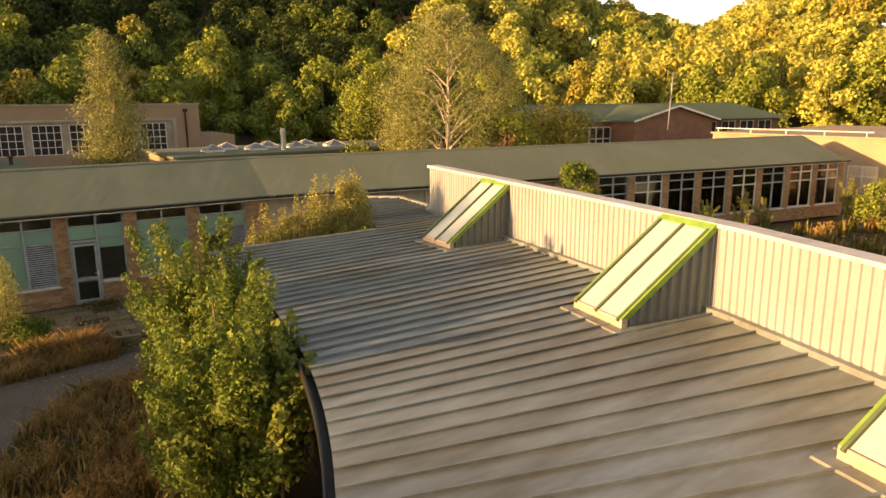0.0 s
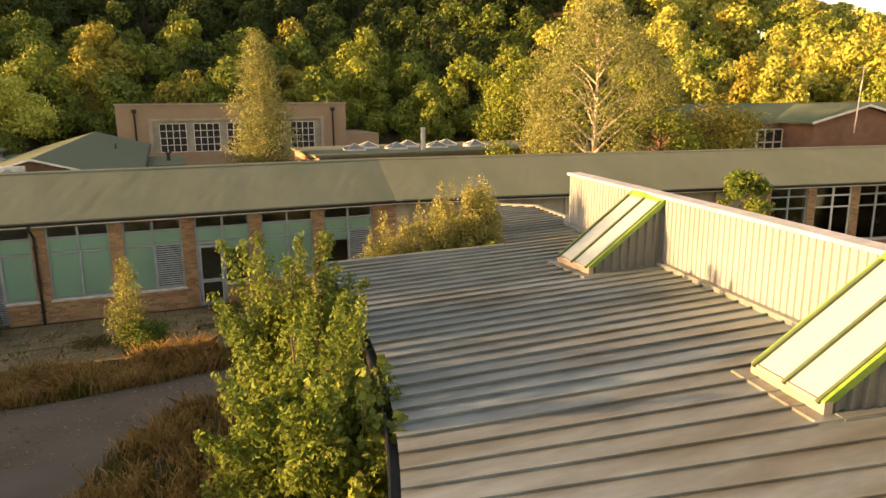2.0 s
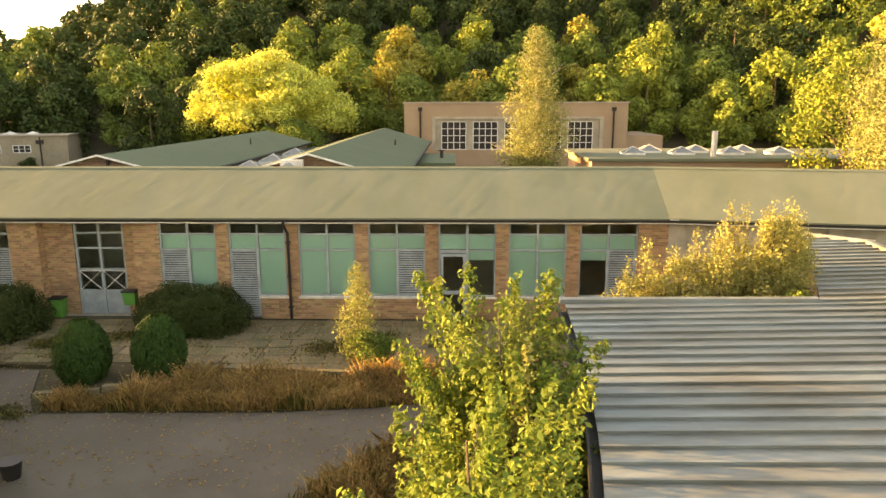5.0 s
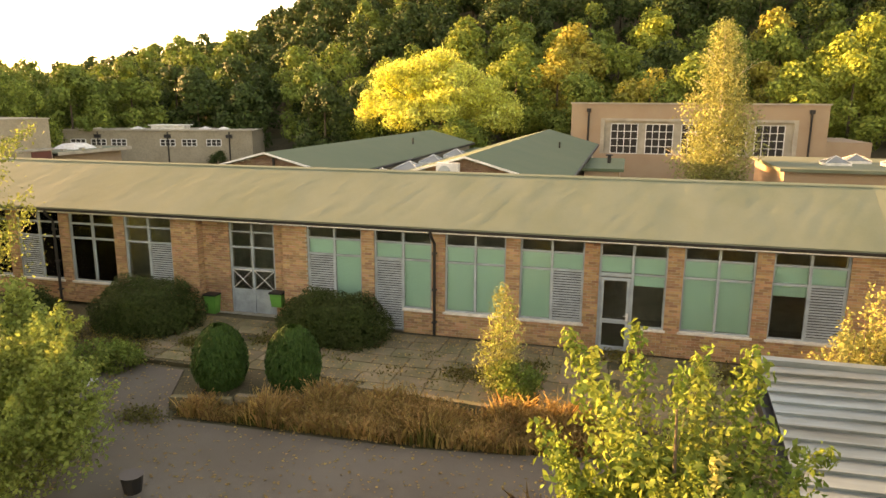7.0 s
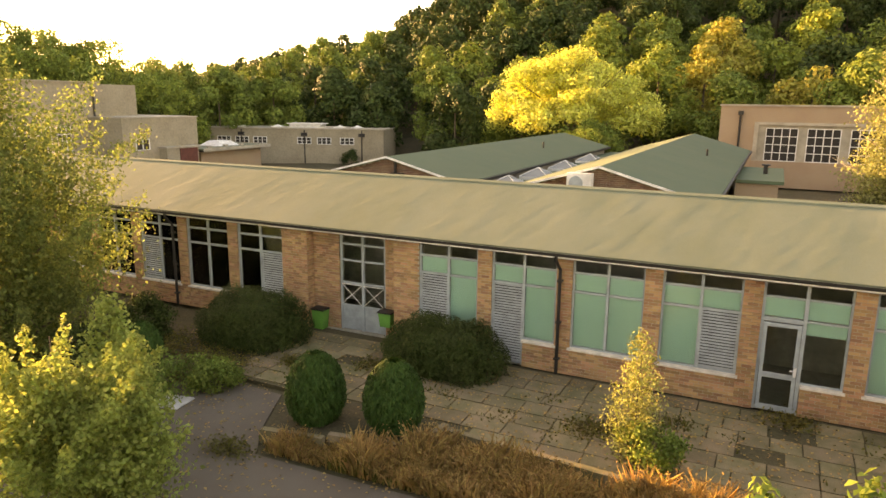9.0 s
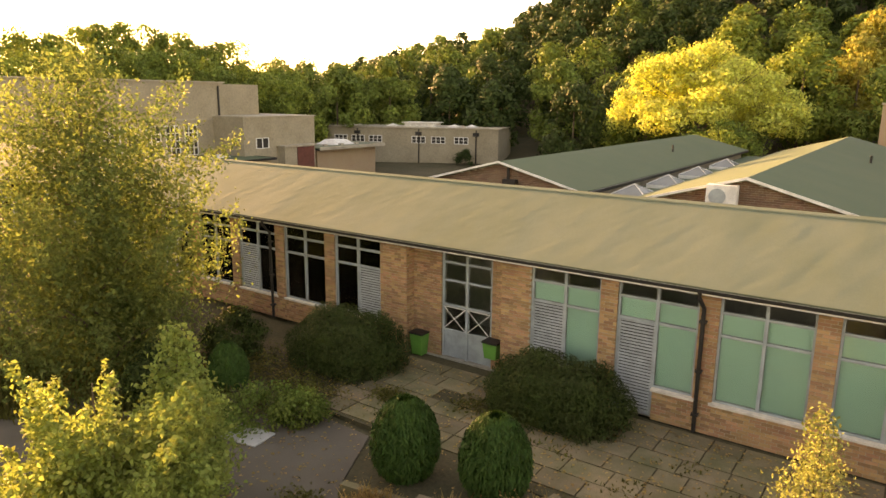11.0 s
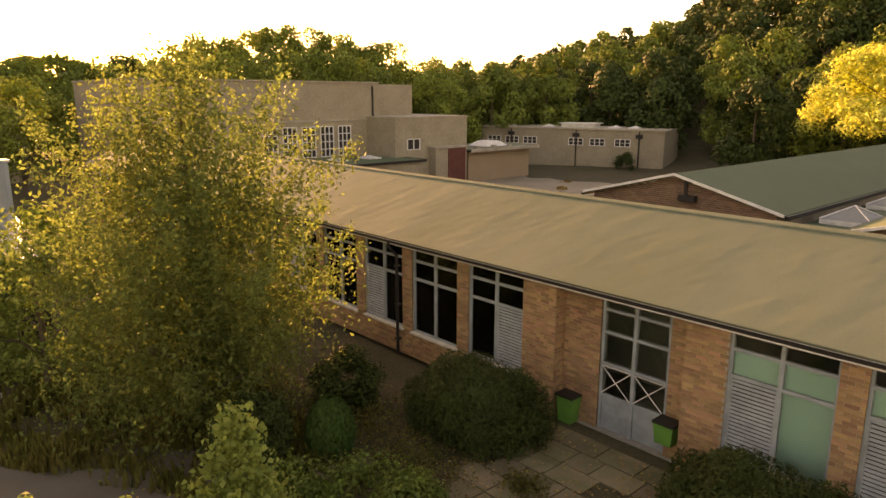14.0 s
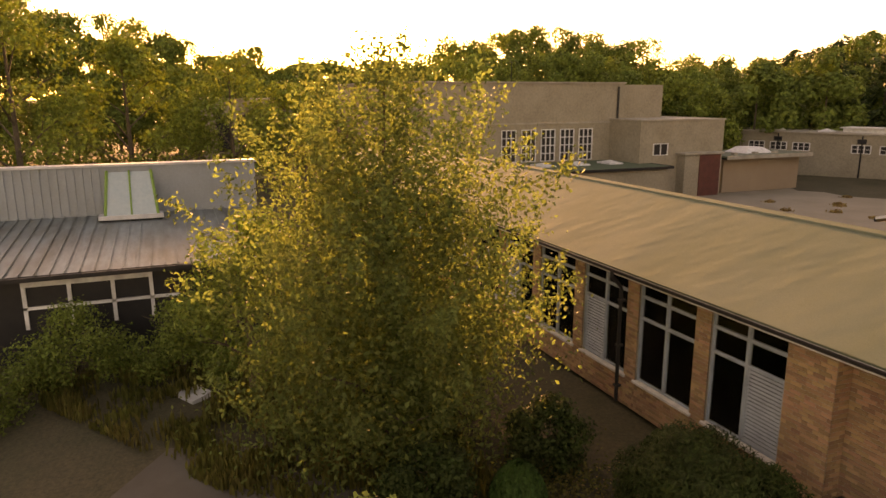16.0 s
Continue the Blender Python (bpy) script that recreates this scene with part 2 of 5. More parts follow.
def array_mesh(name, verts, mat, per):
    """A mesh of separate polygons with `per` corners each."""
    n = len(verts) // per
    me = bpy.data.meshes.new(name)
    me.vertices.add(len(verts))
    me.vertices.foreach_set("co", np.ascontiguousarray(verts, dtype=np.float32).ravel())
    me.loops.add(len(verts))
    me.loops.foreach_set("vertex_index", np.arange(len(verts), dtype=np.int32))
    me.polygons.add(n)
    me.polygons.foreach_set("loop_start", np.arange(0, len(verts), per, dtype=np.int32))
    me.polygons.foreach_set("loop_total", np.full(n, per, dtype=np.int32))
    me.update()
    me.validate()
    me.materials.append(mat)
    return me


def unit(v):
    return v / np.maximum(np.linalg.norm(v, axis=1, keepdims=True), 1e-9)


def leaf_verts(centres, normals, size, jitter=0.7, slim=0.6, droop=0.0, corners=4):
    """Pointed leaf quads about the centres, facing roughly along the normals."""
    n = len(centres)
    nn = unit(normals + RNG.normal(size=(n, 3)) * jitter)
    a = RNG.normal(size=(n, 3))
    a[:, 2] -= droop
    a = unit(a - nn * np.sum(a * nn, axis=1, keepdims=True))
    b = np.cross(nn, a)
    s = (np.asarray(size) * RNG.uniform(0.65, 1.35, n))[:, None]
    fold = nn * s * 0.18
    p0, p2 = centres - a * s * 0.5, centres + a * s * 0.5
    p1, p3 = centres + b * s * 0.5 * slim + fold, centres - b * s * 0.5 * slim + fold
    if corners == 3:
        return np.stack([p0 + b * s * 0.4 * slim, p2, p3 - a * s * 0.15], axis=1).reshape(-1, 3)
    return np.stack([p0, p1, p2, p3], axis=1).reshape(-1, 3)


def crown_points(base, height, radius, n, low=0.25, lobes=18, shape="round", shell=0.55):
    """Leaf places and outward directions of a lobed crown."""
    k = np.arange(lobes)
    if shape == "cone":
        f = RNG.uniform(0, 1, lobes) ** 1.2
        r = radius * (1 - f) ** 0.8 * 0.75 + radius * 0.06
        z = low + (1 - low) * f * 0.95
        lob = np.maximum(0.12, (1 - f)) * radius * 0.55
    elif shape == "dome":
        f = RNG.uniform(0, 1, lobes) ** 0.6
        r = radius * 0.86 * f
        z = low + (1 - low) * (0.95 * np.sqrt(np.clip(1 - (f * 0.9) ** 2, 0, 1)) * RNG.uniform(0.45, 1.0, lobes))
        lob = radius * RNG.uniform(0.15, 0.24, lobes)
    elif shape == "birch":
        f = (np.arange(lobes) + 0.5) / lobes
        r = radius * 0.62 * (1 - f) ** 0.55 * np.minimum(1, 0.35 + 2.5 * f) * RNG.uniform(0.3, 1.0, lobes)
        z = low + (1 - low) * f * 0.97
        lob = radius * (0.16 + 0.34 * (1 - f) ** 0.7)
    elif shape == "column":
        f = RNG.uniform(0, 1, lobes)
        r = radius * 0.7 * np.sin(np.pi * np.clip(f * 0.8 + 0.15, 0, 1)) ** 0.8
        z = low + (1 - low) * f * 0.95
        lob = np.full(lobes, radius * 0.42)
    else:
        f = RNG.uniform(0, 1, lobes)
        r = radius * 0.68 * np.sqrt(np.clip(1 - (2 * f - 0.85) ** 2, 0.02, 1))
        z = low + (1 - low) * (0.12 + 0.76 * f)
        lob = radius * RNG.uniform(0.30, 0.48, lobes) * (18 / max(lobes, 9)) ** 0.3
    ang = k * 2.399 + RNG.uniform(0, 0.8, lobes)
    c = np.stack([r * np.cos(ang), r * np.sin(ang), z * height], axis=1)
    w = lob ** 2 / np.sum(lob ** 2)
    which = RNG.choice(lobes, n, p=w)
    d = unit(RNG.normal(size=(n, 3)) + np.array([0, 0, 0.25]))
    rad = lob[which] * (shell + (1 - shell) * RNG.uniform(0, 1, n)) * RNG.uniform(0.8, 1.12, n)
    pts = c[which] + d * rad[:, None] * np.array([1, 1, 0.5 if shape == "dome" else 0.85])
    return pts + np.asarray(base), d


def shoot_points(height, radius, n, low=0.1, shoots=26, sleeve=0.23):
    """Leaf places along upright leafy shoots that leave a short trunk."""
    f0 = low + (0.62 - low) * RNG.uniform(0, 1, shoots) ** 1.1
    ang = np.arange(shoots) * 2.399 + RNG.uniform(0, 0.9, shoots)
    reach = radius * RNG.uniform(0.35, 1.0, shoots)
    top = height * np.clip(f0 + RNG.uniform(0.22, 0.5, shoots) * (1.15 - 0.35 * reach / radius), 0.2, 1.0)
    top[0], reach[0] = height, radius * 0.12
    w = np.hypot(reach, top - f0 * height)
    which = RNG.choice(shoots, n, p=w / w.sum())
    t = RNG.uniform(0.08, 1, n)
    r = reach[which] * t ** 0.75
    z = f0[which] * height + (top[which] - f0[which] * height) * t ** 1.25
    c = np.stack([r * np.cos(ang[which]), r * np.sin(ang[which]), z], axis=1)
    d = unit(RNG.normal(size=(n, 3)) + np.array([0, 0, 0.2]))
    return c + d * (sleeve * (1.25 - t) * RNG.uniform(0.3, 1.5, n) * height / 3.5)[:, None], d


def limbs(base, height, girth, spread, bends, count, low=0.3, lean=0.25, seed=1):
    s = Shape()
    r = random.Random(seed)
    x, y, z = base
    trunk, rad = [], []
    dx, dy = r.uniform(-lean, lean), r.uniform(-lean, lean)
    for i in range(bends + 1):
        f = i / bends
        trunk.append((x + dx * f * f + r.uniform(-0.03, 0.03) * height * 0.1, y + dy * f * f + r.uniform(-0.03, 0.03) * height * 0.1, z + f * height * 0.92))
        rad.append(girth * (1 - 0.9 * f) + 0.006)
    s.tube(trunk, rad, 7)
    for i in range(count):
        f = low + (0.92 - low) * (i + 0.5) / count
        j = min(int(f * bends), bends - 1)
        g = f * bends - j
        p = Vector(trunk[j]).lerp(Vector(trunk[j + 1]), g)
        a = i * 2.4 + r.uniform(0, 0.7)
        ln = spread * (1.0 - 0.62 * f) * r.uniform(0.75, 1.1)
        q = p + Vector((math.cos(a) * ln * 0.5, math.sin(a) * ln * 0.5, ln * 0.42))
        e = p + Vector((math.cos(a) * ln, math.sin(a) * ln, ln * 0.72))
        g0 = girth * (1 - 0.9 * f) * 0.5
        s.tube([p, q, e], [g0, g0 * 0.6, 0.006], 5)
        for _ in range(2):
            b = a + r.uniform(-1, 1)
            s.tube([q, q + Vector((math.cos(b) * ln * 0.4, math.sin(b) * ln * 0.4, ln * r.uniform(0.1, 0.4)))], [g0 * 0.45, 0.005], 4)
    return s


def tree(label, at, height, radius, leaf, n, size, bark=BARK, low=0.25, lobes=18, shape="round", girth=0.12, count=12, seed=1,
         name="tree", category="tree", spread=None, slim=0.6, droop=0.0, group="", shell=0.35, jitter=0.7):
    ob = thing(name, label, category, group)
    ob.location = at
    part("trunk", limbs((0, 0, -0.1), height, girth, spread or radius * 0.95, 6, count, low * 0.8, 0.2, seed), bark, ob)
    if shape == "shoots":
        p, d = shoot_points(height, radius, n, low, lobes)
    else:
        p, d = crown_points((0, 0, 0), height, radius, n, low, lobes, shape, shell)
    part("crown", array_mesh("crown", leaf_verts(p, d, size, jitter, slim, droop), leaf, 4), leaf, ob)
    return ob

# ---- ground ----


def smooth(a, b, v):
    t = np.clip((v - a) / (b - a), 0.0, 1.0)
    return t * t * (3 - 2 * t)


HILL_AZ = (-180, -60, -42, -30, -22, -11, 35, 45, 54, 62, 70, 100, 180)
HILL_H = (0, 0, 1, 12, 26, 42, 42, 24, 13, 22, 25, 12, 0)


def rise(x, y):
    """Height of the wooded hill."""
    x, y = np.asarray(x, float), np.asarray(y, float) + 20
    az, r = np.degrees(np.arctan2(x, y)), np.hypot(x, y)
    return np.interp(az, HILL_AZ, HILL_H) * smooth(82, 200, r) - 2.0 * smooth(22, 34, -x) * smooth(30, 42, y) * smooth(150, 110, r)


rings = [0, 4, 8, 12, 16, 20, 25, 30, 33, 36, 39, 42, 46, 50, 54, 58, 62, 66, 74, 82, 92, 102, 115, 130, 145, 160, 180, 200, 230, 280, 400, 700, 1400, 3000]
gs = Shape()
SEG = 96
for r in rings:
    for i in range(SEG):
        a = 2 * math.pi * i / SEG
        x, y = r * math.sin(a), -20 + r * math.cos(a)
        gs.v.append((x, y, -0.14 + float(rise(x, y))))
for j in range(len(rings) - 1):
    for i in range(SEG):
        k = (i + 1) % SEG
        if j == 0:
            gs.f.append((i, SEG + i, SEG + k))
        else:
            gs.f.append((j * SEG + i, (j + 1) * SEG + i, (j + 1) * SEG + k, j * SEG + k))
solid("ground", gs, EARTH, "rough turf and bare earth round the buildings", "ground", kind="structure")
asp = Shape()
asp.prism([(-14, -14), (-3.2, -14), (-2.6, -10.8), (-1.8, -9.3), (-0.7, -8.2), (2.0, -7.6), (2.0, -5.6), (-0.5, -6.1), (-1.2, -6.3), (-3.4, -6.6), (-9.0, -6.75),
           (-9.6, -5.9), (-10.4, -4.2), (-12.6, -4.1), (-14.5, -5.6), (-19, -7.5), (-20, -10)], -0.2, -0.1)
solid("road", asp, ASPHALT, "weathered grey asphalt drive with litter", "drive", kind="structure")
terr = Shape()
terr.prism([(-12.8, 0.4), (-12.8, -3.9), (-9.4, -4.0), (-6.2, -4.15), (-5.9, -4.4), (8, -5.0), (8, 0.02), (-9.6, 0.02), (-9.6, 0.4)], -0.3, -0.03)
terrace = solid("pavement", terr, EARTH, "terrace of worn concrete slabs with weedy joints", "paving", kind="structure")

# ---- long classroom block ----
PITCH, WIN = 2.2, 1.79
EAVE_Y, EAVE_Z, RIDGE_Y, RIDGE_Z = -0.30, 3.32, 2.85, 4.60
BRICK_MESH = Shape().box(-0.1075, 0.1075, -0.05, 0.05, -0.0325, 0.0325).mesh("brick", BRICK_ONE)


def brick_rects(x0, x1, z0, z1):
    """Bricks in running bond within a rectangle: centre x, centre z, length."""
    out = []
    k = 0
    z = z0 + 0.0375
    while z < z1 - 0.02:
        x = x0 - (0.1125 if k % 2 else 0)
        while x < x1 - 0.02:
            a, b = max(x, x0), min(x + 0.215, x1)
            if b - a > 0.04:
                out.append(((a + b) / 2, z, b - a))
            x += 0.225
        z += 0.075
        k += 1
    return out


def brickwork(shape, x0, x1, y, z0, z1):
    for cx, cz, ln in brick_rects(x0, x1, z0, z1):
        o = RNG.uniform(-0.003, 0.003)
        shape.box(cx - ln / 2, cx + ln / 2, y - 0.008 + o, y + 0.03, cz - 0.0325, cz + 0.0325)


window_count = [0]


def half_pane(win, m, x0, x1, z0, z1, kind):
    """One light of a window: glass with a blind or a dark room behind it, or a louvre."""
    if kind == "louvre":
        # black sheet added so the gaps between slats look shaded
        part("louvre_back", Shape().box(x0, x1, 0.105, 0.12, z0, z1), BLACK, win)
        s = Shape().box(x0, x0 + 0.02, 0.055, 0.105, z0, z1).box(x1 - 0.02, x1, 0.055, 0.105, z0, z1)
        z = z0 + 0.02
        while z < z1 - 0.03:
            s.extrude([(0.05, z), (0.057, z - 0.004), (0.10, z + 0.030), (0.094, z + 0.036)], x0 + 0.02, x1 - 0.02)
            z += 0.074
        part("louvre", s, LOUVRE, win, "grey metal louvred panel")
        return
    g = part("pane", Shape().box(x0, x1, 0.095, 0.101, z0, z1), GLASS, win)
    g.visible_shadow = False
    if kind == "blind":
        part("blind", Shape().box(x0, x1, 0.135, 0.14, z0, z1), BLIND, win, "pale green roller blind drawn down")
    elif kind == "tan":
        part("blind", Shape().box(x0, x1, 0.115, 0.12, z0, z1), TAN_BLIND, win, "faded tan board behind grimy glass")
    elif kind == "cream":
        part("blind", Shape().box(x0, x1, 0.115, 0.12, z0, z1), CREAM_BOARD, win, "cream painted board behind the glass")
    elif kind == "rust":
        part("blind", Shape().box(x0, x1, 0.115, 0.12, z0, z1), RUST_BOARD, win, "rust-red board behind grimy glass")
    elif kind == "half_blind":
        part("blind", Shape().box(x0, x1, 0.135, 0.14, z1 - 0.3, z1), BLIND, win, "pale green roller blind, mostly up")


def window(kinds, x0, m, top="dark", mid="blind", frame_mat=FRAME, parent_label="", sill=True, z_head=3.13):
    """A bay's window from z 0.74 to the eaves. kinds: what the left and right lower lights hold."""
    window_count[0] += 1
    label = parent_label or {"louvre": "grey-blue steel window with a louvred panel", "blind": "grey-blue steel window with green blinds drawn",
                             "dark": "grey-blue steel window into a dark room"}["louvre" if "louvre" in kinds[0] + kinds[1] else "blind" if "blind" in kinds[0] + kinds[1] else "dark"]
    win = thing("window_%d" % window_count[0], label, "window", kind="structure", m=m @ pose(x0, 0, 0))
    w, mx = WIN, WIN / 2
    low = [0.05 if k == "louvre_full" else 0.76 for k in kinds]
    z1, z2 = 2.25, 2.75
    f = Shape()
    f.box(0, 0.05, 0.05, 0.12, low[0], z_head)
    f.box(w - 0.05, w, 0.05, 0.12, low[1], z_head)
    f.box(mx - 0.035, mx + 0.035, 0.045, 0.12, min(low), z_head)
    for z in (z1, z2):
        f.box(0.05, mx - 0.035, 0.05, 0.12, z - 0.03, z + 0.03)
        f.box(mx + 0.035, w - 0.05, 0.05, 0.12, z - 0.03, z + 0.03)
    for k, (a, b) in enumerate(((0.05, mx - 0.035), (mx + 0.035, w - 0.05))):
        f.box(a, b, 0.05, 0.12, z_head - 0.03, z_head)
        f.box(a, b, 0.05, 0.12, low[k], low[k] + 0.04)
    part("window_frame", f, frame_mat, win)
    for k, (a, b) in enumerate(((0.05, mx - 0.035), (mx + 0.035, w - 0.05))):
        half_pane(win, m, a, b, z2 + 0.03, z_head - 0.03, top)
        half_pane(win, m, a, b, z1 + 0.03, z2 - 0.03, mid)
        half_pane(win, m, a, b, low[k] + 0.04, z1 - 0.03, kinds[k].replace("_full", ""))
    if sill:
        a = mx if kinds[0] == "louvre_full" else -0.05
        part("window_sill", Shape().extrude([(-0.06, 0.69), (-0.06, 0.74), (0.10, 0.765), (0.10, 0.69)], a, w + 0.05), SILL, win)
    return win


I4 = Matrix.Identity(4)
BEND = Matrix.Translation((7.05, 0, 0)) @ pose(0, 0, 0, 0, 0, -9.8)
block_mortar, block_brick = Shape(), Shape()


NEAR_PIERS = []


def wall_piece(x0, x1, z0, z1, y=0.0):
    block_mortar.box(x0, x1, y + 0.002, y + 0.28, z0, z1)
    if z1 > 3 and (abs(x0 + 9.62) < 0.05 and y == 0 or abs(x0 + 4.81) < 0.05):
        NEAR_PIERS.append((x0, x1, y, z0, z1))
    else:
        brickwork(block_brick, x0, x1, y, z0, z1)


LEFT_END = -46.2
plan = {-4: ("louvre", "blind"), -3: ("louvre_full", "blind"), -2: ("blind", "blind"), -1: ("blind", "louvre"), 0: ("door", "half_blind"),
        1: ("blind", "blind"), 2: ("half_blind", "louvre"), -7: ("dark", "louvre"), -8: ("dark", "dark"), -9: ("louvre", "dark"),
        -10: ("dark", "dark"), -11: ("louvre", "dark"), -12: ("dark", "dark"), -13: ("dark", "louvre"), -14: ("dark", "dark"),
        -15: ("louvre", "dark"), -16: ("dark", "dark"), -17: ("dark", "louvre"), -18: ("dark", "dark"), -19: ("louvre", "dark"), -20: ("dark", "dark"), -21: ("dark", "dark")}
for k, kinds in plan.items():
    x = k * PITCH
    left = k <= -7
    if k == 0:
        continue
    window(kinds, x, I4, mid="dark" if left else "blind")
    full = kinds[0] == "louvre_full"
    wall_piece(x + (WIN / 2 + 0.03 if full else 0), x + WIN, 0, 0.69)
    wall_piece(x + WIN, x + PITCH, 0, 3.14)
wall_piece(0.95, WIN, 0, 0.69)
wall_piece(WIN, PITCH, 0, 3.14)
wall_piece(-0.41, 0.0, 0, 3.14)
wall_piece(6.6, 7.12, 0, 3.14)
wall_piece(-13.2, -12.67, 0, 3.14)
wall_piece(-9.62, -8.8, 0, 3.14)
wall_piece(-12.67, -11.72, 0, 3.14, 0.35)
wall_piece(-10.1, -9.62, 0, 3.14, 0.35)
block_mortar.box(-12.9, -12.672, 0.28, 0.62, 0, 3.14)
block_mortar.box(-9.618, -9.4, 0.28, 0.62, 0, 3.14)
block_mortar.box(LEFT_END - 0.3, LEFT_END, 0, 6, 0, 3.2)
for k in range(41):
    z = 0.0375 + 0.075 * k
    o = 0.0 if k % 2 else 0.11
    block_brick.box(-12.675, -12.663, 0.012, 0.11 + o, z - 0.0325, z + 0.0325).box(-12.675, -12.663, 0.12 + o, 0.335, z - 0.0325, z + 0.0325)
    block_brick.box(-9.627, -9.615, 0.012, 0.11 + o, z - 0.0325, z + 0.0325).box(-9.627, -9.615, 0.12 + o, 0.335, z - 0.0325, z + 0.0325)
wall_front = solid("wall_front", block_mortar, MORTAR, "brick front wall of the long classroom block", "wall", kind="structure")
part("brickwork", block_brick, BRICK, wall_front, "buff and brown bricks in running bond")
tagged(wall_front.children[0], kind="stuff")
inner = Shape()
inner.box(LEFT_END, 7.0, 3.2, 3.3, 0, 3.2).box(LEFT_END, 7.0, 0.3, 3.2, -0.1, 0.02)
solid("wall_inner", inner, ROOM, "unlit inner wall of the classrooms", "wall", kind="structure")


def roof_run(name, x0, x1, m, hip=0.0, miter0=0.0, miter1=0.0):
    """Low gable roof of felt with a fascia, gutter and soffit, as one structure."""
    r = Shape()
    nx = max(2, int((x1 - x0) / 0.2))
    rnd = random.Random(3)
    for side in (0, 1):
        ys = np.linspace(EAVE_Y, RIDGE_Y, 14) if side == 0 else np.linspace(RIDGE_Y, 2 * RIDGE_Y - EAVE_Y, 3)
        k = len(r.v)
        for i in range(nx + 1):
            x = x0 + (x1 - x0) * i / nx
            wave = 0.018 * math.sin(x * 2.3) + 0.012 * math.sin(x * 5.1 + 1)
            for j, y in enumerate(ys):
                f = (y - EAVE_Y) / (RIDGE_Y - EAVE_Y) if side == 0 else 1 - (y - RIDGE_Y) / (RIDGE_Y - EAVE_Y)
                sl = 0.5 if side == 0 else 0
                wob = (0.004 * noise.noise((x * 1.3 + y * sl, y * 0.5, 3.1)) + 0.0045 * noise.noise((x * 3.2 - y * 1.6, y * 0.8, 7.7)) + 0.0042 * noise.noise((x * 6 - y * 2.5, y * 1.8, 2.2)) + wave * 0.1) * (0 if j in (0, len(ys) - 1) else 1)
                xx = x - hip * f if i == nx else x
                xx += miter0 * y * (i == 0) + miter1 * y * (i == nx)
                r.v.append((xx, float(y), EAVE_Z + (RIDGE_Z - EAVE_Z) * f + wob))
        c = len(ys)
        for i in range(nx):
            for j in range(c - 1):
                a = k + i * c + j
                r.f.append((a, a + c, a + c + 1, a + 1))
    r.extrude([(EAVE_Y + 0.02, EAVE_Z - 0.05), (EAVE_Y + 0.02, EAVE_Z - 0.015), (RIDGE_Y, RIDGE_Z - 0.03), (2 * RIDGE_Y - EAVE_Y, EAVE_Z - 0.015), (2 * RIDGE_Y - EAVE_Y, EAVE_Z - 0.05), (RIDGE_Y, RIDGE_Z - 0.16)], x0 + (0.3 if miter0 else 0), x1 - hip * 0.5)
    rf = solid(name, r, FELT, "low pitched roof of faded grey-olive mineral felt", "roof", kind="structure", m=m)
    part("ridge_cap", Shape().extrude([(RIDGE_Y - 0.16, RIDGE_Z - 0.055), (RIDGE_Y - 0.14, RIDGE_Z - 0.02), (RIDGE_Y, RIDGE_Z + 0.025), (RIDGE_Y + 0.14, RIDGE_Z - 0.02), (RIDGE_Y + 0.16, RIDGE_Z - 0.055)], x0 - (0.24 if miter0 else 0), x1 - hip + (0.24 if miter1 else 0)), FELT, rf)
    part("fascia", Shape().box(x0, x1, EAVE_Y + 0.025, EAVE_Y + 0.055, EAVE_Z - 0.17, EAVE_Z - 0.02), WHITE, rf, "white painted fascia board")
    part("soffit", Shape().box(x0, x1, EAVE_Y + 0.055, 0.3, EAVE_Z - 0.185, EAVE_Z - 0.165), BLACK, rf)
    g = Shape()
    g.extrude([(EAVE_Y - 0.085, EAVE_Z - 0.03), (EAVE_Y - 0.08, EAVE_Z - 0.085), (EAVE_Y - 0.04, EAVE_Z - 0.115), (EAVE_Y + 0.0, EAVE_Z - 0.10), (EAVE_Y + 0.022, EAVE_Z - 0.06),
               (EAVE_Y + 0.01, EAVE_Z - 0.06), (EAVE_Y - 0.01, EAVE_Z - 0.09), (EAVE_Y - 0.04, EAVE_Z - 0.1), (EAVE_Y - 0.07, EAVE_Z - 0.075), (EAVE_Y - 0.075, EAVE_Z - 0.03)], x0, x1)
    part("gutter", g, BLACK, rf, "black half-round gutter")
    return rf


MITER = math.tan(radians(4.9))
roof_run("roof_main", LEFT_END - 0.5, 7.05, I4, miter1=MITER)
roof_run("roof_wing", 0.0, 33.6, BEND, hip=1.4, miter0=-MITER)


def downpipe(x, m=I4):
    s = Shape()
    s.tube([(x, EAVE_Y - 0.03, EAVE_Z - 0.10), (x, EAVE_Y - 0.03, EAVE_Z - 0.22), (x + 0.06, -0.1, EAVE_Z - 0.5), (x + 0.06, -0.09, 0.02)], [0.045] * 4, 8)
    for z in (0.4, 1.4, 2.5):
        s.box(x - 0.01, x + 0.13, -0.15, 0.0, z, z + 0.05)
    solid("downpipe", s, BLACK, "black cast-iron downpipe on the brick pier", "downpipe", "downpipes on the front", m=m)


downpipe(-4.76)
downpipe(-18.2)

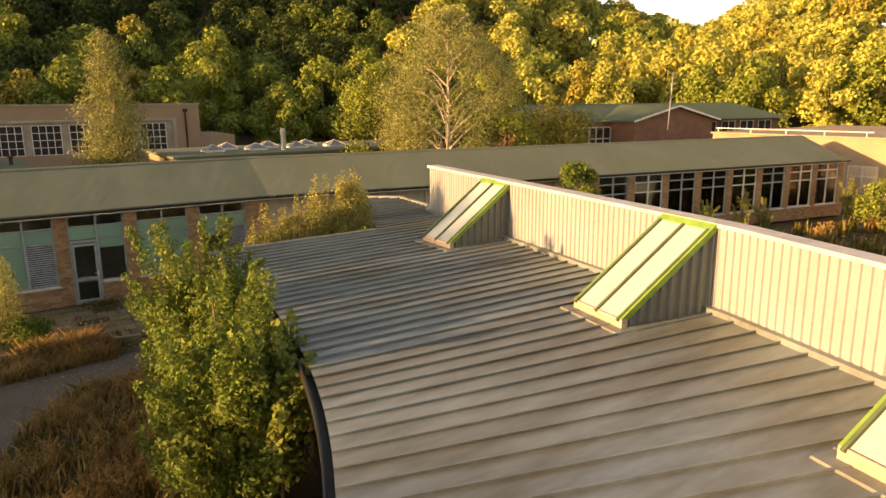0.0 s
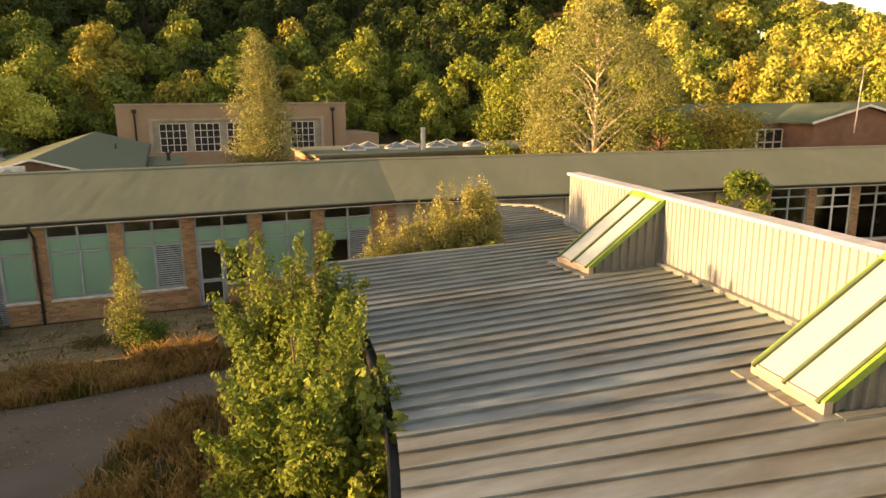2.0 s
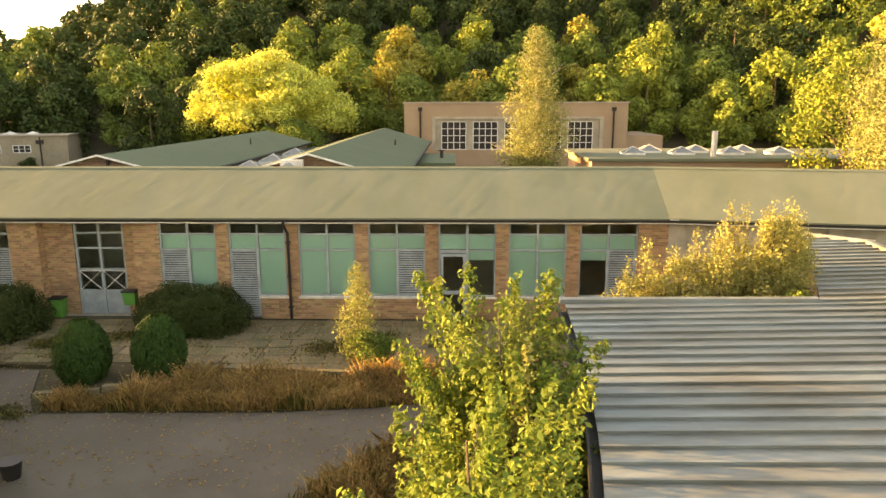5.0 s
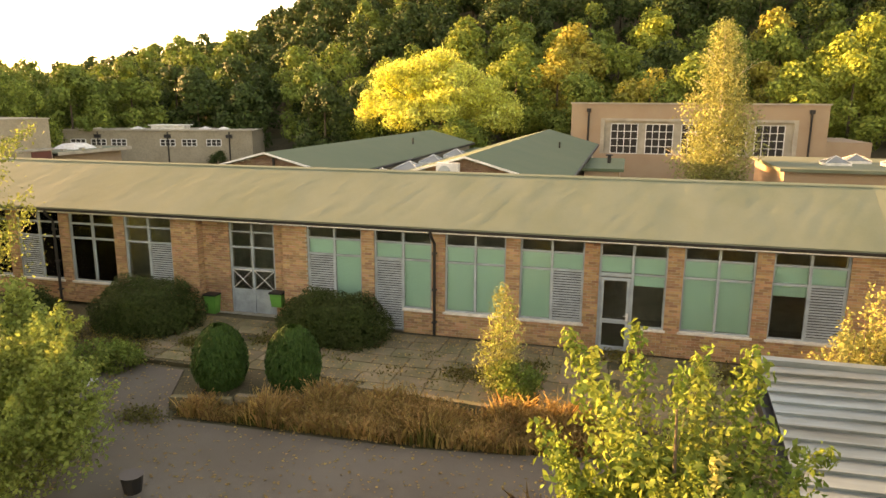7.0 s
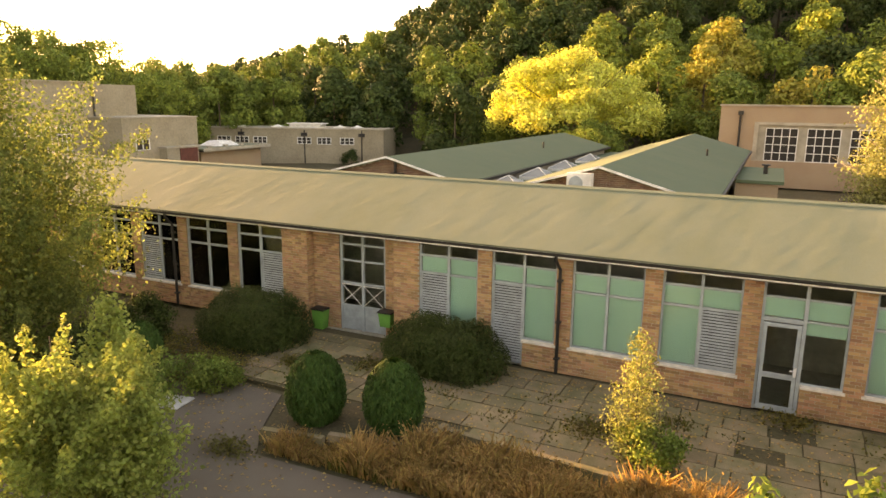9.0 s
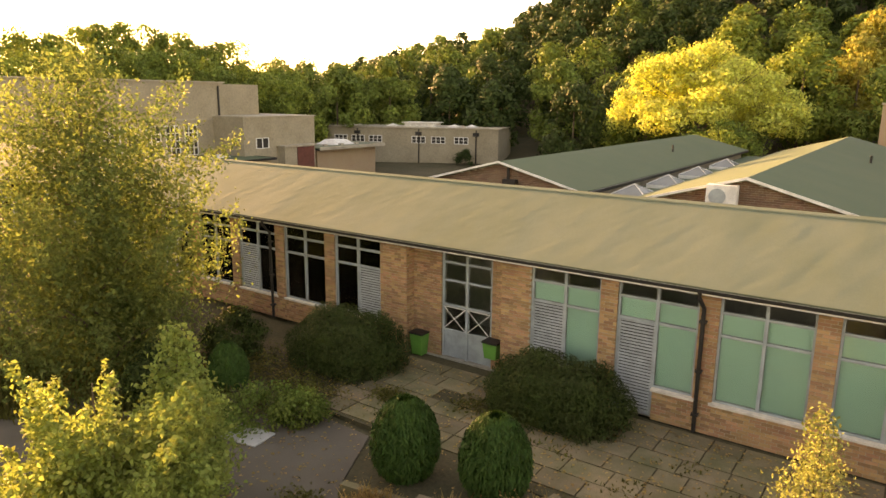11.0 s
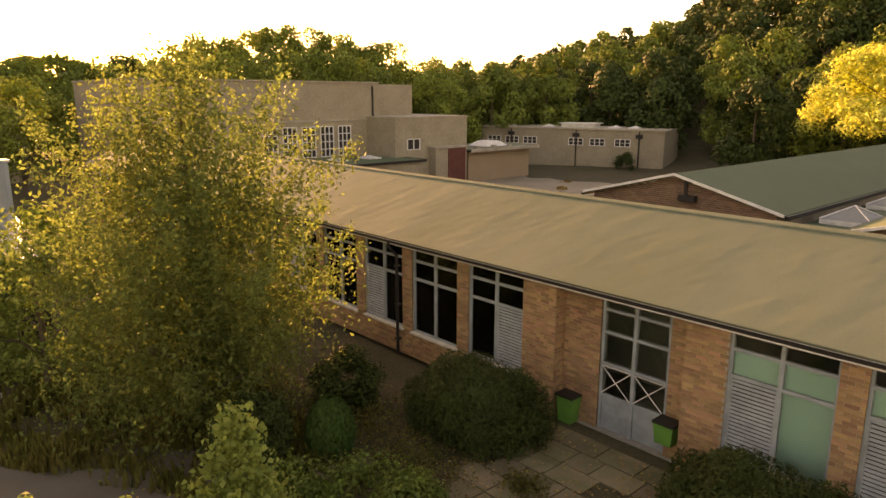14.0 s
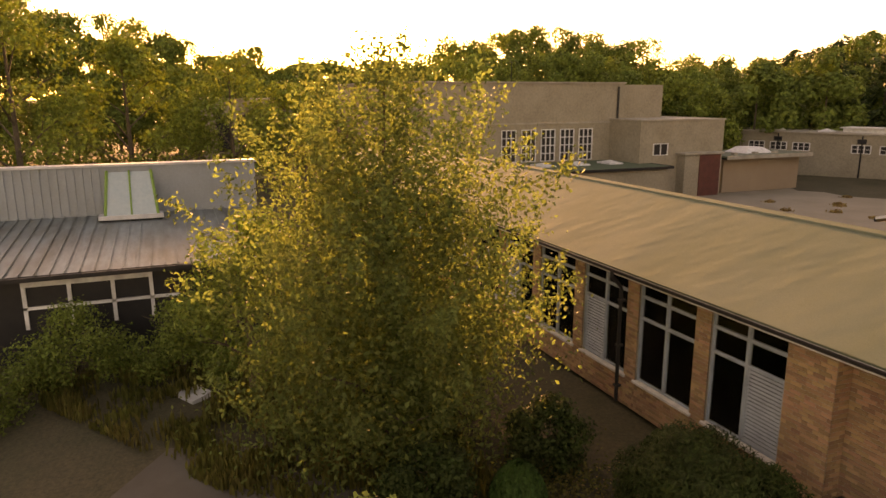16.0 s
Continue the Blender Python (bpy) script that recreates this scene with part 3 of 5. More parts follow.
# glazed door beside the half-blind window
dw = window(("dark", "half_blind"), 0, I4, parent_label="grey-blue steel window frame beside a door")
for c in [c for c in dw.children if c.name.startswith(("window_sill", "window_frame"))]:
    bpy.data.objects.remove(c)
for c in list(dw.children):
    if c.data.vertices[0].co.x < 0.5 and c.data.vertices[0].co.z < 2.0:
        bpy.data.objects.remove(c)
f = Shape()
f.box(0, 0.06, 0.05, 0.12, 0, 3.13).box(WIN - 0.05, WIN, 0.05, 0.12, 0.76, 3.13).box(0.86, 0.94, 0.045, 0.12, 0, 3.13)
for z in (2.25, 2.75, 3.115):
    f.box(0.06, 0.86, 0.05, 0.12, z - 0.03 - (0.05 if z == 2.25 else 0), z + 0.015).box(0.94, WIN - 0.05, 0.05, 0.12, z - 0.03, z + 0.015)
f.box(0.94, WIN - 0.05, 0.05, 0.12, 0.76, 0.80)
part("window_frame", f, FRAME, dw)
part("window_sill", Shape().extrude([(-0.06, 0.69), (-0.06, 0.74), (0.10, 0.765), (0.10, 0.69)], 0.94, WIN + 0.05), SILL, dw)
door = thing("door_1", "grey aluminium glazed door with a white handle", "door", kind="structure")
s = Shape().box(0.07, 0.15, 0.04, 0.09, 0.03, 2.14).box(0.77, 0.85, 0.04, 0.09, 0.03, 2.14)
s.box(0.15, 0.77, 0.04, 0.09, 0.03, 0.16).box(0.15, 0.77, 0.04, 0.09, 0.82, 0.95).box(0.15, 0.77, 0.04, 0.09, 2.05, 2.14)
part("door_frame", s, FRAME, door)
for z0, z1 in ((0.16, 0.82), (0.95, 2.05)):
    p = part("pane", Shape().box(0.15, 0.77, 0.06, 0.066, z0, z1), GLASS, door)
    p.visible_shadow = False
part("handle", Shape().box(0.78, 0.84, 0.0, 0.04, 0.92, 1.14).box(0.70, 0.80, -0.015, 0.005, 1.05, 1.08), WHITE, door, "white lever handle")

# recessed double door
dd = thing("door_2", "grey-blue double door with crossed bars over its panes", "door", kind="structure", m=pose(-11.72, 0.40, 0))
s = Shape()
W2 = 1.6
s.box(0, 0.06, 0, 0.08, 0, 3.13).box(W2 - 0.06, W2, 0, 0.08, 0, 3.13).box(W2 / 2 - 0.04, W2 / 2 + 0.04, -0.01, 0.08, 0, 3.13)
for z in (0.80, 1.52, 2.22, 2.72, 3.1):
    s.box(0.06, W2 / 2 - 0.04, 0, 0.08, z - 0.03, z + 0.03).box(W2 / 2 + 0.04, W2 - 0.06, 0, 0.08, z - 0.03, z + 0.03)
part("door_frame", s, FRAME, dd)
for a, b in ((0.06, W2 / 2 - 0.04), (W2 / 2 + 0.04, W2 - 0.06)):
    part("door_panel", Shape().box(a, b, 0.03, 0.06, 0.03, 0.78), FRAME, dd)
    for z0, z1 in ((0.83, 1.49), (1.55, 2.19), (2.25, 2.69), (2.75, 3.07)):
        p = part("pane", Shape().box(a, b, 0.04, 0.046, z0, z1), GLASS, dd)
        p.visible_shadow = False
    br = Shape().tube([(a, -0.01, 0.85), (b, -0.01, 1.47)], [0.012, 0.012], 5).tube([(a, -0.02, 1.47), (b, -0.02, 0.85)], [0.012, 0.012], 5)
    br.tube([(a, -0.01, 1.47), (b, -0.01, 1.47)], [0.012, 0.012], 5)
    part("crossed_bars", br, WHITE, dd, "white crossed guard bars")

# wing beyond the bend
wing_mortar, wing_brick = Shape(), Shape()
WING_LIGHTS = ((("dark", "dark"), "dark", "dark", FRAME), (("dark", "tan"), "tan", "dark", WHITE), (("dark", "dark"), "cream", "tan", FRAME),
               (("dark", "dark"), "dark", "cream", FRAME), (("tan", "rust"), "cream", "cream", WHITE), (("blind", "blind"), "tan", "blind", FRAME),
               (("rust", "rust"), "dark", "tan", WHITE), (("rust", "cream"), "dark", "cream", WHITE))
for k in range(15):
    x = 0.6 + k * PITCH
    if k >= 7:
        kinds, mid, top, fm = WING_LIGHTS[k - 7]
        window(kinds, x, BEND, mid=mid, top=top, frame_mat=fm, parent_label="old painted window with grimy patched panes")
    wing_mortar.box(x, x + WIN, 0.002, 0.28, 0, 0.69).box(x + WIN, x + PITCH, 0.002, 0.28, 0, 3.14)
    if k >= 6:
        brickwork(wing_brick, x + WIN, x + PITCH, 0, 0, 3.14)
        brickwork(wing_brick, x, x + WIN, 0, 0, 0.69)
wing_mortar.box(0, 0.6, 0.002, 0.28, 0, 3.14).box(33.59, 33.8, 0.0, 5.7, 0, 3.14)
wing_mortar.box(0, 16, 0.1, 0.28, 0.69, 3.14)
ww = solid("wall_wing", wing_mortar, MORTAR, "brick wall of the angled classroom wing", "wall", kind="structure", m=BEND)
part("brickwork", wing_brick, BRICK, ww, "buff bricks in running bond")
tagged(ww.children[0], kind="stuff")
# the wing's room shade is painted on this wall as near-black
solid("wall_wing_inner", Shape().box(0, 33.6, 3.2, 3.3, 0, 3.2), DARK, "inner wall of the wing, coloured near-black to look unlit", "wall", kind="structure", m=BEND)

# ---- curved pavilion with a seamed metal roof ----


def x_wall(y):
    d = y + 6.5
    if d < -13:
        return 10.5 + 0.150 * -13 - 0.00119 * 169 + 0.30 * (d + 13)
    return 10.5 + 0.150 * d - 0.00119 * d * d


def x_eave(y):
    d = y + 7.7
    if d < -12:
        return 2.72 + 0.0518 * -12 - 0.000813 * 1728 + 0.42 * (d + 12)
    return 2.72 + 0.0518 * d + 0.000813 * d ** 3


def y_at_wall(y):
    d = min(0.0, y + 12.9)
    return y - (0.035 * d * d if d > -7.5 else 0.035 * 56.25 + 0.45 * (-7.5 - d))


def roof_z(f):
    return 2.90 + 0.23 * f


pav = thing("pavilion", "curved pavilion with a grey seamed metal roof", "building")


def sheet(a0, b0, a1, b1):
    """One roof sheet between two seams; a: eave end, b: wall end; the seam stands on the first edge."""
    s = Shape()
    n = 6
    pts = []
    for i in range(n + 1):
        f = i / n
        p, q = Vector(a0).lerp(Vector(b0), f), Vector(a1).lerp(Vector(b1), f)
        sag = 0.006 * noise.noise((p.x, p.y * 2, 1.7))
        t = (q - p).normalized()
        up = Vector((0, 0, 1))
        pts.append([p + t * 0.012, p + t * 0.012 + up * 0.036, p - t * 0.006 + up * 0.036, p - t * 0.006 + up * 0.046, p + t * 0.034 + up * 0.046, p + t * 0.034 + up * 0.036,
                    p + t * 0.026 + up * 0.036, p + t * 0.026 + up * 0.002, (p + q) / 2 + up * sag, q + t * 0.012 + up * 0.001])
    c = 10
    for row in pts:
        s.v += [tuple(p) for p in row]
    for i in range(n):
        for j in range(c - 1):
            s.f.append((i * c + j, (i + 1) * c + j, (i + 1) * c + j + 1, i * c + j + 1))
    part("roof_sheet", s, METAL, pav)


ye = -8.0
rows_e = []
while ye > -29:
    rows_e.append(ye)
    ye -= 0.36
ends = []
for y in rows_e:
    yw = y_at_wall(y) - 0.25
    ends.append(((x_eave(y), y, roof_z(0)), (x_wall(yw), yw, roof_z(1))))
for (a1, b1), (a0, b0) in zip(ends, ends[1:]):
    sheet(a0, b0, a1, b1)


def back_x(y):
    return 7.5 + (y + 8.3) * 0.434, float(np.interp(y, (-8.3, -6.6, -5.6, -3.3, -1.9), (10.2, 10.35, 11.05, 11.4, 10.45)))


y = -8.25
while y < -2.0:
    y2 = min(y + 0.36, -1.95)
    (p0, p1), (q0, q1) = back_x(y), back_x(y2)
    sheet((p0, y, roof_z((p0 - 2.6) / 7.6)), (p1, y, roof_z((p1 - 2.6) / 7.6)), (q0, y2, roof_z((q0 - 2.6) / 7.6)), (q1, y2, roof_z((q1 - 2.6) / 7.6)))
    y = y2

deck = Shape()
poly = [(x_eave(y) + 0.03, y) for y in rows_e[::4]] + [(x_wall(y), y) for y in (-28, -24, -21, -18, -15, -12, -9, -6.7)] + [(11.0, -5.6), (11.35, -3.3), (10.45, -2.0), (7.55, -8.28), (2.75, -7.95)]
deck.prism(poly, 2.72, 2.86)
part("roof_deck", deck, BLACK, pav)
# wall below the eave, its deep shade put into a black colour
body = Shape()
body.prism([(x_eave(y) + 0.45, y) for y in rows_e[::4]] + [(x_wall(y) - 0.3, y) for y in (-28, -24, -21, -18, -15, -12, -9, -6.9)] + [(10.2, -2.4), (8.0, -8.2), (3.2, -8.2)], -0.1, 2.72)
part("wall", body, BLACK, pav, "wall under the eave, painted black for the eave's shadow")
gut = Shape()
for y in rows_e:
    x = x_eave(y)
    gut.v += [(x + dx, y, z) for dx, z in ((-0.14, 2.88), (-0.14, 2.72), (0.04, 2.72), (0.04, 2.75), (-0.11, 2.75), (-0.11, 2.88))]
for i in range(len(rows_e) - 1):
    for j in range(6):
        a, c = i * 6 + j, i * 6 + (j + 1) % 6
        gut.f.append((a, c, c + 6, a + 6))
part("gutter", gut, BLACK, pav, "black metal gutter")
edge = Shape()
edge.add([(2.62, -7.9, 2.88), (7.5, -8.28, 3.03), (7.5, -8.12, 3.03), (2.62, -7.72, 2.88), (2.62, -7.9, 2.97), (7.5, -8.28, 3.12), (7.5, -8.12, 3.12), (2.62, -7.72, 2.97)],
         [(0, 1, 5, 4), (1, 2, 6, 5), (2, 3, 7, 6), (3, 0, 4, 7), (4, 5, 6, 7), (0, 3, 2, 1)])
part("edge_trim", edge, METAL, pav, "grey metal edge trim")
for (xa, ya), (xb, yb) in zip(((10.3, -1.95), (11.3, -3.2), (11.05, -5.6)), ((11.45, -3.3), (11.05, -5.6), (10.3, -6.7))):
    t = Vector((xb - xa, yb - ya)).normalized()
    n2 = Vector((-t.y, t.x)) * 0.07
    za, zb = roof_z((xa - 2.6) / 7.6), roof_z((xb - 2.6) / 7.6)
    edge = Shape().add([(xa + n2.x, ya + n2.y, za - 0.05), (xa - n2.x, ya - n2.y, za - 0.05), (xa - n2.x, ya - n2.y, za + 0.09), (xa + n2.x, ya + n2.y, za + 0.09),
              (xb + n2.x, yb + n2.y, zb - 0.05), (xb - n2.x, yb - n2.y, zb - 0.05), (xb - n2.x, yb - n2.y, zb + 0.09), (xb + n2.x, yb + n2.y, zb + 0.09)],
             [(0, 1, 2, 3), (7, 6, 5, 4), (0, 4, 5, 1), (1, 5, 6, 2), (2, 6, 7, 3), (3, 7, 4, 0)])
    part("edge_trim", edge, METAL, pav, "grey metal edge trim")

# clerestory wall: fluted cladding
Z0, Z1 = 3.10, 4.66
cl = Shape()
prof = []
y = -6.62
while y > -27.5:
    for dy, out in ((0, 0.0), (-0.02, 0.03), (-0.105, 0.03), (-0.125, 0.0)):
        prof.append((x_wall(y + dy) - out, y + dy))
    y -= 0.17
k = len(cl.v)
for x, yy in prof:
    cl.v += [(x, yy, Z0), (x, yy, Z1), (x + 0.3, yy, Z1), (x + 0.3, yy, 0)]
for i in range(len(prof) - 1):
    for j in range(3):
        a = k + i * 4 + j
        cl.f.append((a, a + 1, a + 5, a + 4))
cl.f += [(k, k + 3, k + 2, k + 1)]
part("clerestory_wall", cl, CLAD, pav, "pale cream fluted metal cladding")


def along_wall(shape, off0, off1, z0, z1, ya=-6.5, yb=-27.5, n=40):
    k = len(shape.v)
    for i in range(n + 1):
        y = ya + (yb - ya) * i / n
        x = x_wall(y)
        shape.v += [(x + off0, y, z0), (x + off1, y, z0), (x + off1, y, z1), (x + off0, y, z1)]
    for i in range(n):
        for j in range(4):
            a, b = k + i * 4 + j, k + i * 4 + (j + 1) % 4
            shape.f.append((a, b, b + 4, a + 4))
    shape.f += [(k, k + 1, k + 2, k + 3), (k + 4 * n + 3, k + 4 * n + 2, k + 4 * n + 1, k + 4 * n)]
    return shape


part("coping", along_wall(Shape(), -0.07, 0.36, Z1, Z1 + 0.07), PALE_SHEET, pav, "pale grey coping")
part("flashing", along_wall(Shape(), -0.17, -0.015, Z0 - 0.02, Z0 + 0.125), METAL, pav, "grey metal flashing")


def skylight(y, turn, z_top, set_off=0.0):
    """Sloping glazed rooflight against the wall: fluted cheeks, opal panes, lime frame."""
    D, W, zb = 1.95, 0.62, 3.24
    H = z_top - zb
    m = pose(x_wall(y) - 0.03 + set_off, y, 0, 0, 0, turn)
    sk = part("skylight", Shape().box(-D - 0.06, -D + 0.06, -W - 0.07, W + 0.07, 3.05, zb + 0.02), CONCRETE, pav, "opal rooflight with a lime green frame", m)
    part("apron", Shape().extrude([(-W - 0.24, 3.06), (-W - 0.22, 3.10), (W + 0.22, 3.10), (W + 0.24, 3.06)], -D - 0.26, -D + 0.1)
         .box(-D + 0.1, 0.0, -W - 0.24, -W - 0.06, 3.06, 3.11).box(-D + 0.1, 0.0, W + 0.06, W + 0.24, 3.06, 3.11), METAL, sk, "grey lead apron round the rooflight")
    for sgn in (-1, 1):
        c = Shape()
        n = 9
        line = []
        for i in range(n):
            x0, st = -D + D * i / n, D / n
            line += [(x0, W - 0.02), (x0 + st * 0.52, W - 0.02), (x0 + st * 0.66, W + 0.035), (x0 + st * 0.86, W + 0.035)]
        line.append((0.0, W - 0.02))
        for x, yy in line:
            z = zb - 0.02 + H * (x + D) / D
            c.v += [(x, sgn * (W - 0.08), 3.05), (x, sgn * yy, 3.05), (x, sgn * yy, z), (x, sgn * (W - 0.08), z)]
        for i in range(len(line) - 1):
            for j in range(4):
                a, b = i * 4 + j, i * 4 + (j + 1) % 4
                c.f.append((a, b, b + 4, a + 4))
        k = 4 * len(line) - 4
        c.f += [(0, 1, 2, 3), (k + 3, k + 2, k + 1, k)]
        part("cheek", c, CHEEK, sk, "fluted metal cheek, its cladding colour darkened as in shade")
    ang = math.atan2(H, D)

    def slope(x0, x1, y0, y1, h0, h1):
        d = Vector((-math.sin(ang), 0, math.cos(ang)))
        p = []
        for h in (h0, h1):
            for x, yy in ((x0, y0), (x1, y0), (x1, y1), (x0, y1)):
                p.append(Vector((x, yy, zb + H * (x + D) / D)) + d * h)
        return p
    fc = [(3, 2, 1, 0), (4, 5, 6, 7), (0, 1, 5, 4), (1, 2, 6, 5), (2, 3, 7, 6), (3, 0, 4, 7)]
    for y0, y1 in ((-W, -0.025), (0.025, W)):
        part("pane", Shape().add(slope(-D, -0.09, y0, y1, 0.0, 0.03), fc), OPAL, sk)
    fr = Shape()
    for y0, y1 in ((-W - 0.065, -W), (W, W + 0.065)):
        fr.add(slope(-D - 0.03, 0.02, y0, y1, -0.05, 0.055), fc)
    fr.add(slope(-0.12, 0.02, -W + 0.002, W - 0.002, -0.02, 0.055), fc)
    part("frame", fr, LIME, sk, "lime green frame")
    for y0 in (-W - 0.01, -0.025, W - 0.04):
        part("glazing_bar", Shape().add(slope(-D - 0.07, -0.125, y0, y0 + 0.05, 0.031, 0.075), fc), BAR_GREEN, sk, "dull green glazing bar")
    part("sill", Shape().add(slope(-D - 0.05, -D, -W, W, -0.02, 0.028), fc), PALE_SHEET, sk)


skylight(-11.2, -2, 4.65)
skylight(-18.45, -10, 4.68)
skylight(-24.1, -12, 4.66, -0.1)

# ---- buildings behind ----


def gable_house(label, x0, x1, y0, y1, zr, ze):
    """Low gabled roof, ridge running away, brick gable end to the front."""
    h = thing("house", label, "building")
    xm = (x0 + x1) / 2
    w = Shape()
    w.add([(x0, y0, 0), (x1, y0, 0), (x1, y0, ze), (xm, y0, zr - 0.1), (x0, y0, ze), (x0, y1, 0), (x1, y1, 0), (x1, y1, ze), (xm, y1, zr - 0.1), (x0, y1, ze)],
          [(0, 1, 2, 3, 4), (9, 8, 7, 6, 5), (0, 5, 6, 1), (1, 6, 7, 2), (4, 9, 5, 0)])
    part("wall", w, MORTAR, h)
    b = Shape()
    for cx, cz, ln in brick_rects(x0, x1, ze - 0.75, zr - 0.1):
        lim = ze + (zr - 0.1 - ze) * (1 - abs(cx - xm) / ((x1 - x0) / 2))
        if cz + 0.04 < lim:
            b.box(cx - ln / 2, cx + ln / 2, y0 - 0.01, y0 + 0.03, cz - 0.0325, cz + 0.0325)
    tagged(part("brickwork", b, RED_BRICK, h, "red brick gable"), kind="stuff")
    o = 0.35
    zs = (zr - ze) / ((x1 - x0) / 2)
    r = Shape()
    for sgn, xe in ((-1, x0 - o), (1, x1 + o)):
        zz = ze - o * zs + 0.05
        r.add([(xm, y0 - 0.3, zr), (xe, y0 - 0.3, zz), (xe, y1 + 0.3, zz), (xm, y1 + 0.3, zr), (xm, y0 - 0.3, zr - 0.1), (xe, y0 - 0.3, zz - 0.1), (xe, y1 + 0.3, zz - 0.1), (xm, y1 + 0.3, zr - 0.1)],
              [(0, 1, 2, 3), (7, 6, 5, 4), (0, 4, 5, 1), (2, 6, 7, 3), (1, 5, 6, 2)])
    part("roof", r, GREEN_FELT, h, "green mineral felt roof")
    bg = Shape()
    for sgn, xe in ((-1, x0 - o), (1, x1 + o)):
        zz = ze - o * zs + 0.05
        bg.add([(xm, y0 - 0.34, zr + 0.02), (xe, y0 - 0.34, zz + 0.02), (xe, y0 - 0.34, zz - 0.07), (xm, y0 - 0.34, zr - 0.07), (xm, y0 - 0.302, zr + 0.02), (xe, y0 - 0.302, zz + 0.02), (xe, y0 - 0.302, zz - 0.07), (xm, y0 - 0.302, zr - 0.07)],
               [(0, 1, 2, 3), (7, 6, 5, 4), (0, 4, 5, 1), (1, 5, 6, 2), (2, 6, 7, 3)])
    part("bargeboard", bg, WHITE, h, "white bargeboards")
    for sgn, xe in ((-1, x0 - o), (1, x1 + o)):
        zz = ze - o * zs + 0.05
        part("gutter", Shape().box(min(xe, xe + sgn * 0.1), max(xe, xe + sgn * 0.1), y0 - 0.25, y1 + 0.3, zz - 0.16, zz - 0.03), BLACK, h, "black gutter")
    part("vent_pipe", Shape().tube([(x1 - 1.5, y0 + 17, ze), (x1 - 1.5, y0 + 17, ze + 0.85)], [0.06, 0.06], 6), BLACK, h)
    return h


gable_house("single-storey block with a green felt roof and brick gable", -19.6, -12.6, 10.9, 39.4, 4.45, 3.5)
gable_house("single-storey block with a green felt roof beside an air conditioner", -9.8, -2.2, 9.5, 41, 4.62, 3.5)
ac = thing("air_conditioner", "white air conditioning unit on the brick gable", "air conditioner", m=pose(-7.15, 8.9, 3.6))
part("case", Shape().box(0, 0.95, 0, 0.38, 0, 0.75), WHITE, ac)
ring = Shape().tube([(0.36, -0.02, 0.37), (0.36, 0.01, 0.37)], [0.27, 0.27], 20)
part("fan_grille", ring, FRAME, ac)
for x in (0.05, 0.85):
    part("bracket", Shape().box(x, x + 0.05, 0, 0.6, -0.06, 0), BLACK, ac)
# glazed pyramid rooflights on the link between the gabled blocks
link = Shape().box(-12.25, -10.2, 12, 40, 0, 3.0)
solid("link_building", link, GREEN_FELT, "flat felt-roofed link between the gabled blocks", "building")


def pyramid_light(x, y, z, w, h, group):
    p = thing("rooflight", "clear glazed pyramid rooflight on a flat roof", "rooflight", group, m=pose(x, y, z))
    part("kerb", Shape().box(-w / 2, w / 2, -w / 2, w / 2, 0, 0.16), WHITE, p)
    part("pyramid", Shape().add([(-w / 2, -w / 2, 0.16), (w / 2, -w / 2, 0.16), (w / 2, w / 2, 0.16), (-w / 2, w / 2, 0.16), (0, 0, 0.16 + h)],
                                [(0, 1, 4), (1, 2, 4), (2, 3, 4), (3, 0, 4), (3, 2, 1, 0)]), DULL_GLAZING, p)
    bars = Shape()
    for a, b in ((-1, -1), (1, -1), (1, 1), (-1, 1)):
        bars.tube([(a * w / 2, b * w / 2, 0.17), (0, 0, 0.18 + h)], [0.025, 0.025], 4)
    part("glazing_bar", bars, WHITE, p)


for y in (13.5, 18, 23, 29):
    pyramid_light(-11.2, y, 3.0, 1.55, 0.42, "rooflights between the gables")

# hall with tall windows
hall = thing("hall", "tall brick hall with a row of white-framed windows", "building")
s = Shape()
HX0, HX1, HY, HZ = -4.7, 17.3, 48.0, 6.75
wins = tuple((-1.0 + 3.13 * i, 1.4 + 3.13 * i) for i in range(5))
for x0, x1, y0, y1, z0, z1 in ((HX0, -1.9, HY, HY + 0.5, 0, HZ), (14.9, HX1, HY, HY + 0.5, 0, HZ), (-1.9, 14.9, HY, HY + 0.5, 5.45, HZ), (-1.9, 14.9, HY, HY + 0.5, 0, 2.2),
                               (HX0, HX0 + 0.4, HY + 0.5, HY + 12, 0, HZ), (HX1 - 0.4, HX1, HY + 0.5, HY + 12, 0, HZ)):
    part("wall", Shape().box(x0, x1, y0, y1, z0, z1), PALE_BRICK, hall, "pinkish buff brick")
part("roof", Shape().box(HX0 + 0.4, HX1 - 0.4, HY + 0.5, HY + 12, HZ - 0.4, HZ - 0.2), FELT, hall)
part("window_surround", Shape().box(-1.9, 14.9, HY + 0.2, HY + 0.25, 2.2, 5.45).box(-1.95, -1.6, HY - 0.05, HY + 0.25, 2.2, 5.45).box(14.6, 14.95, HY - 0.05, HY + 0.25, 2.2, 5.45).box(-1.6, 14.6, HY - 0.05, HY + 0.25, 5.2, 5.45), CONCRETE, hall)
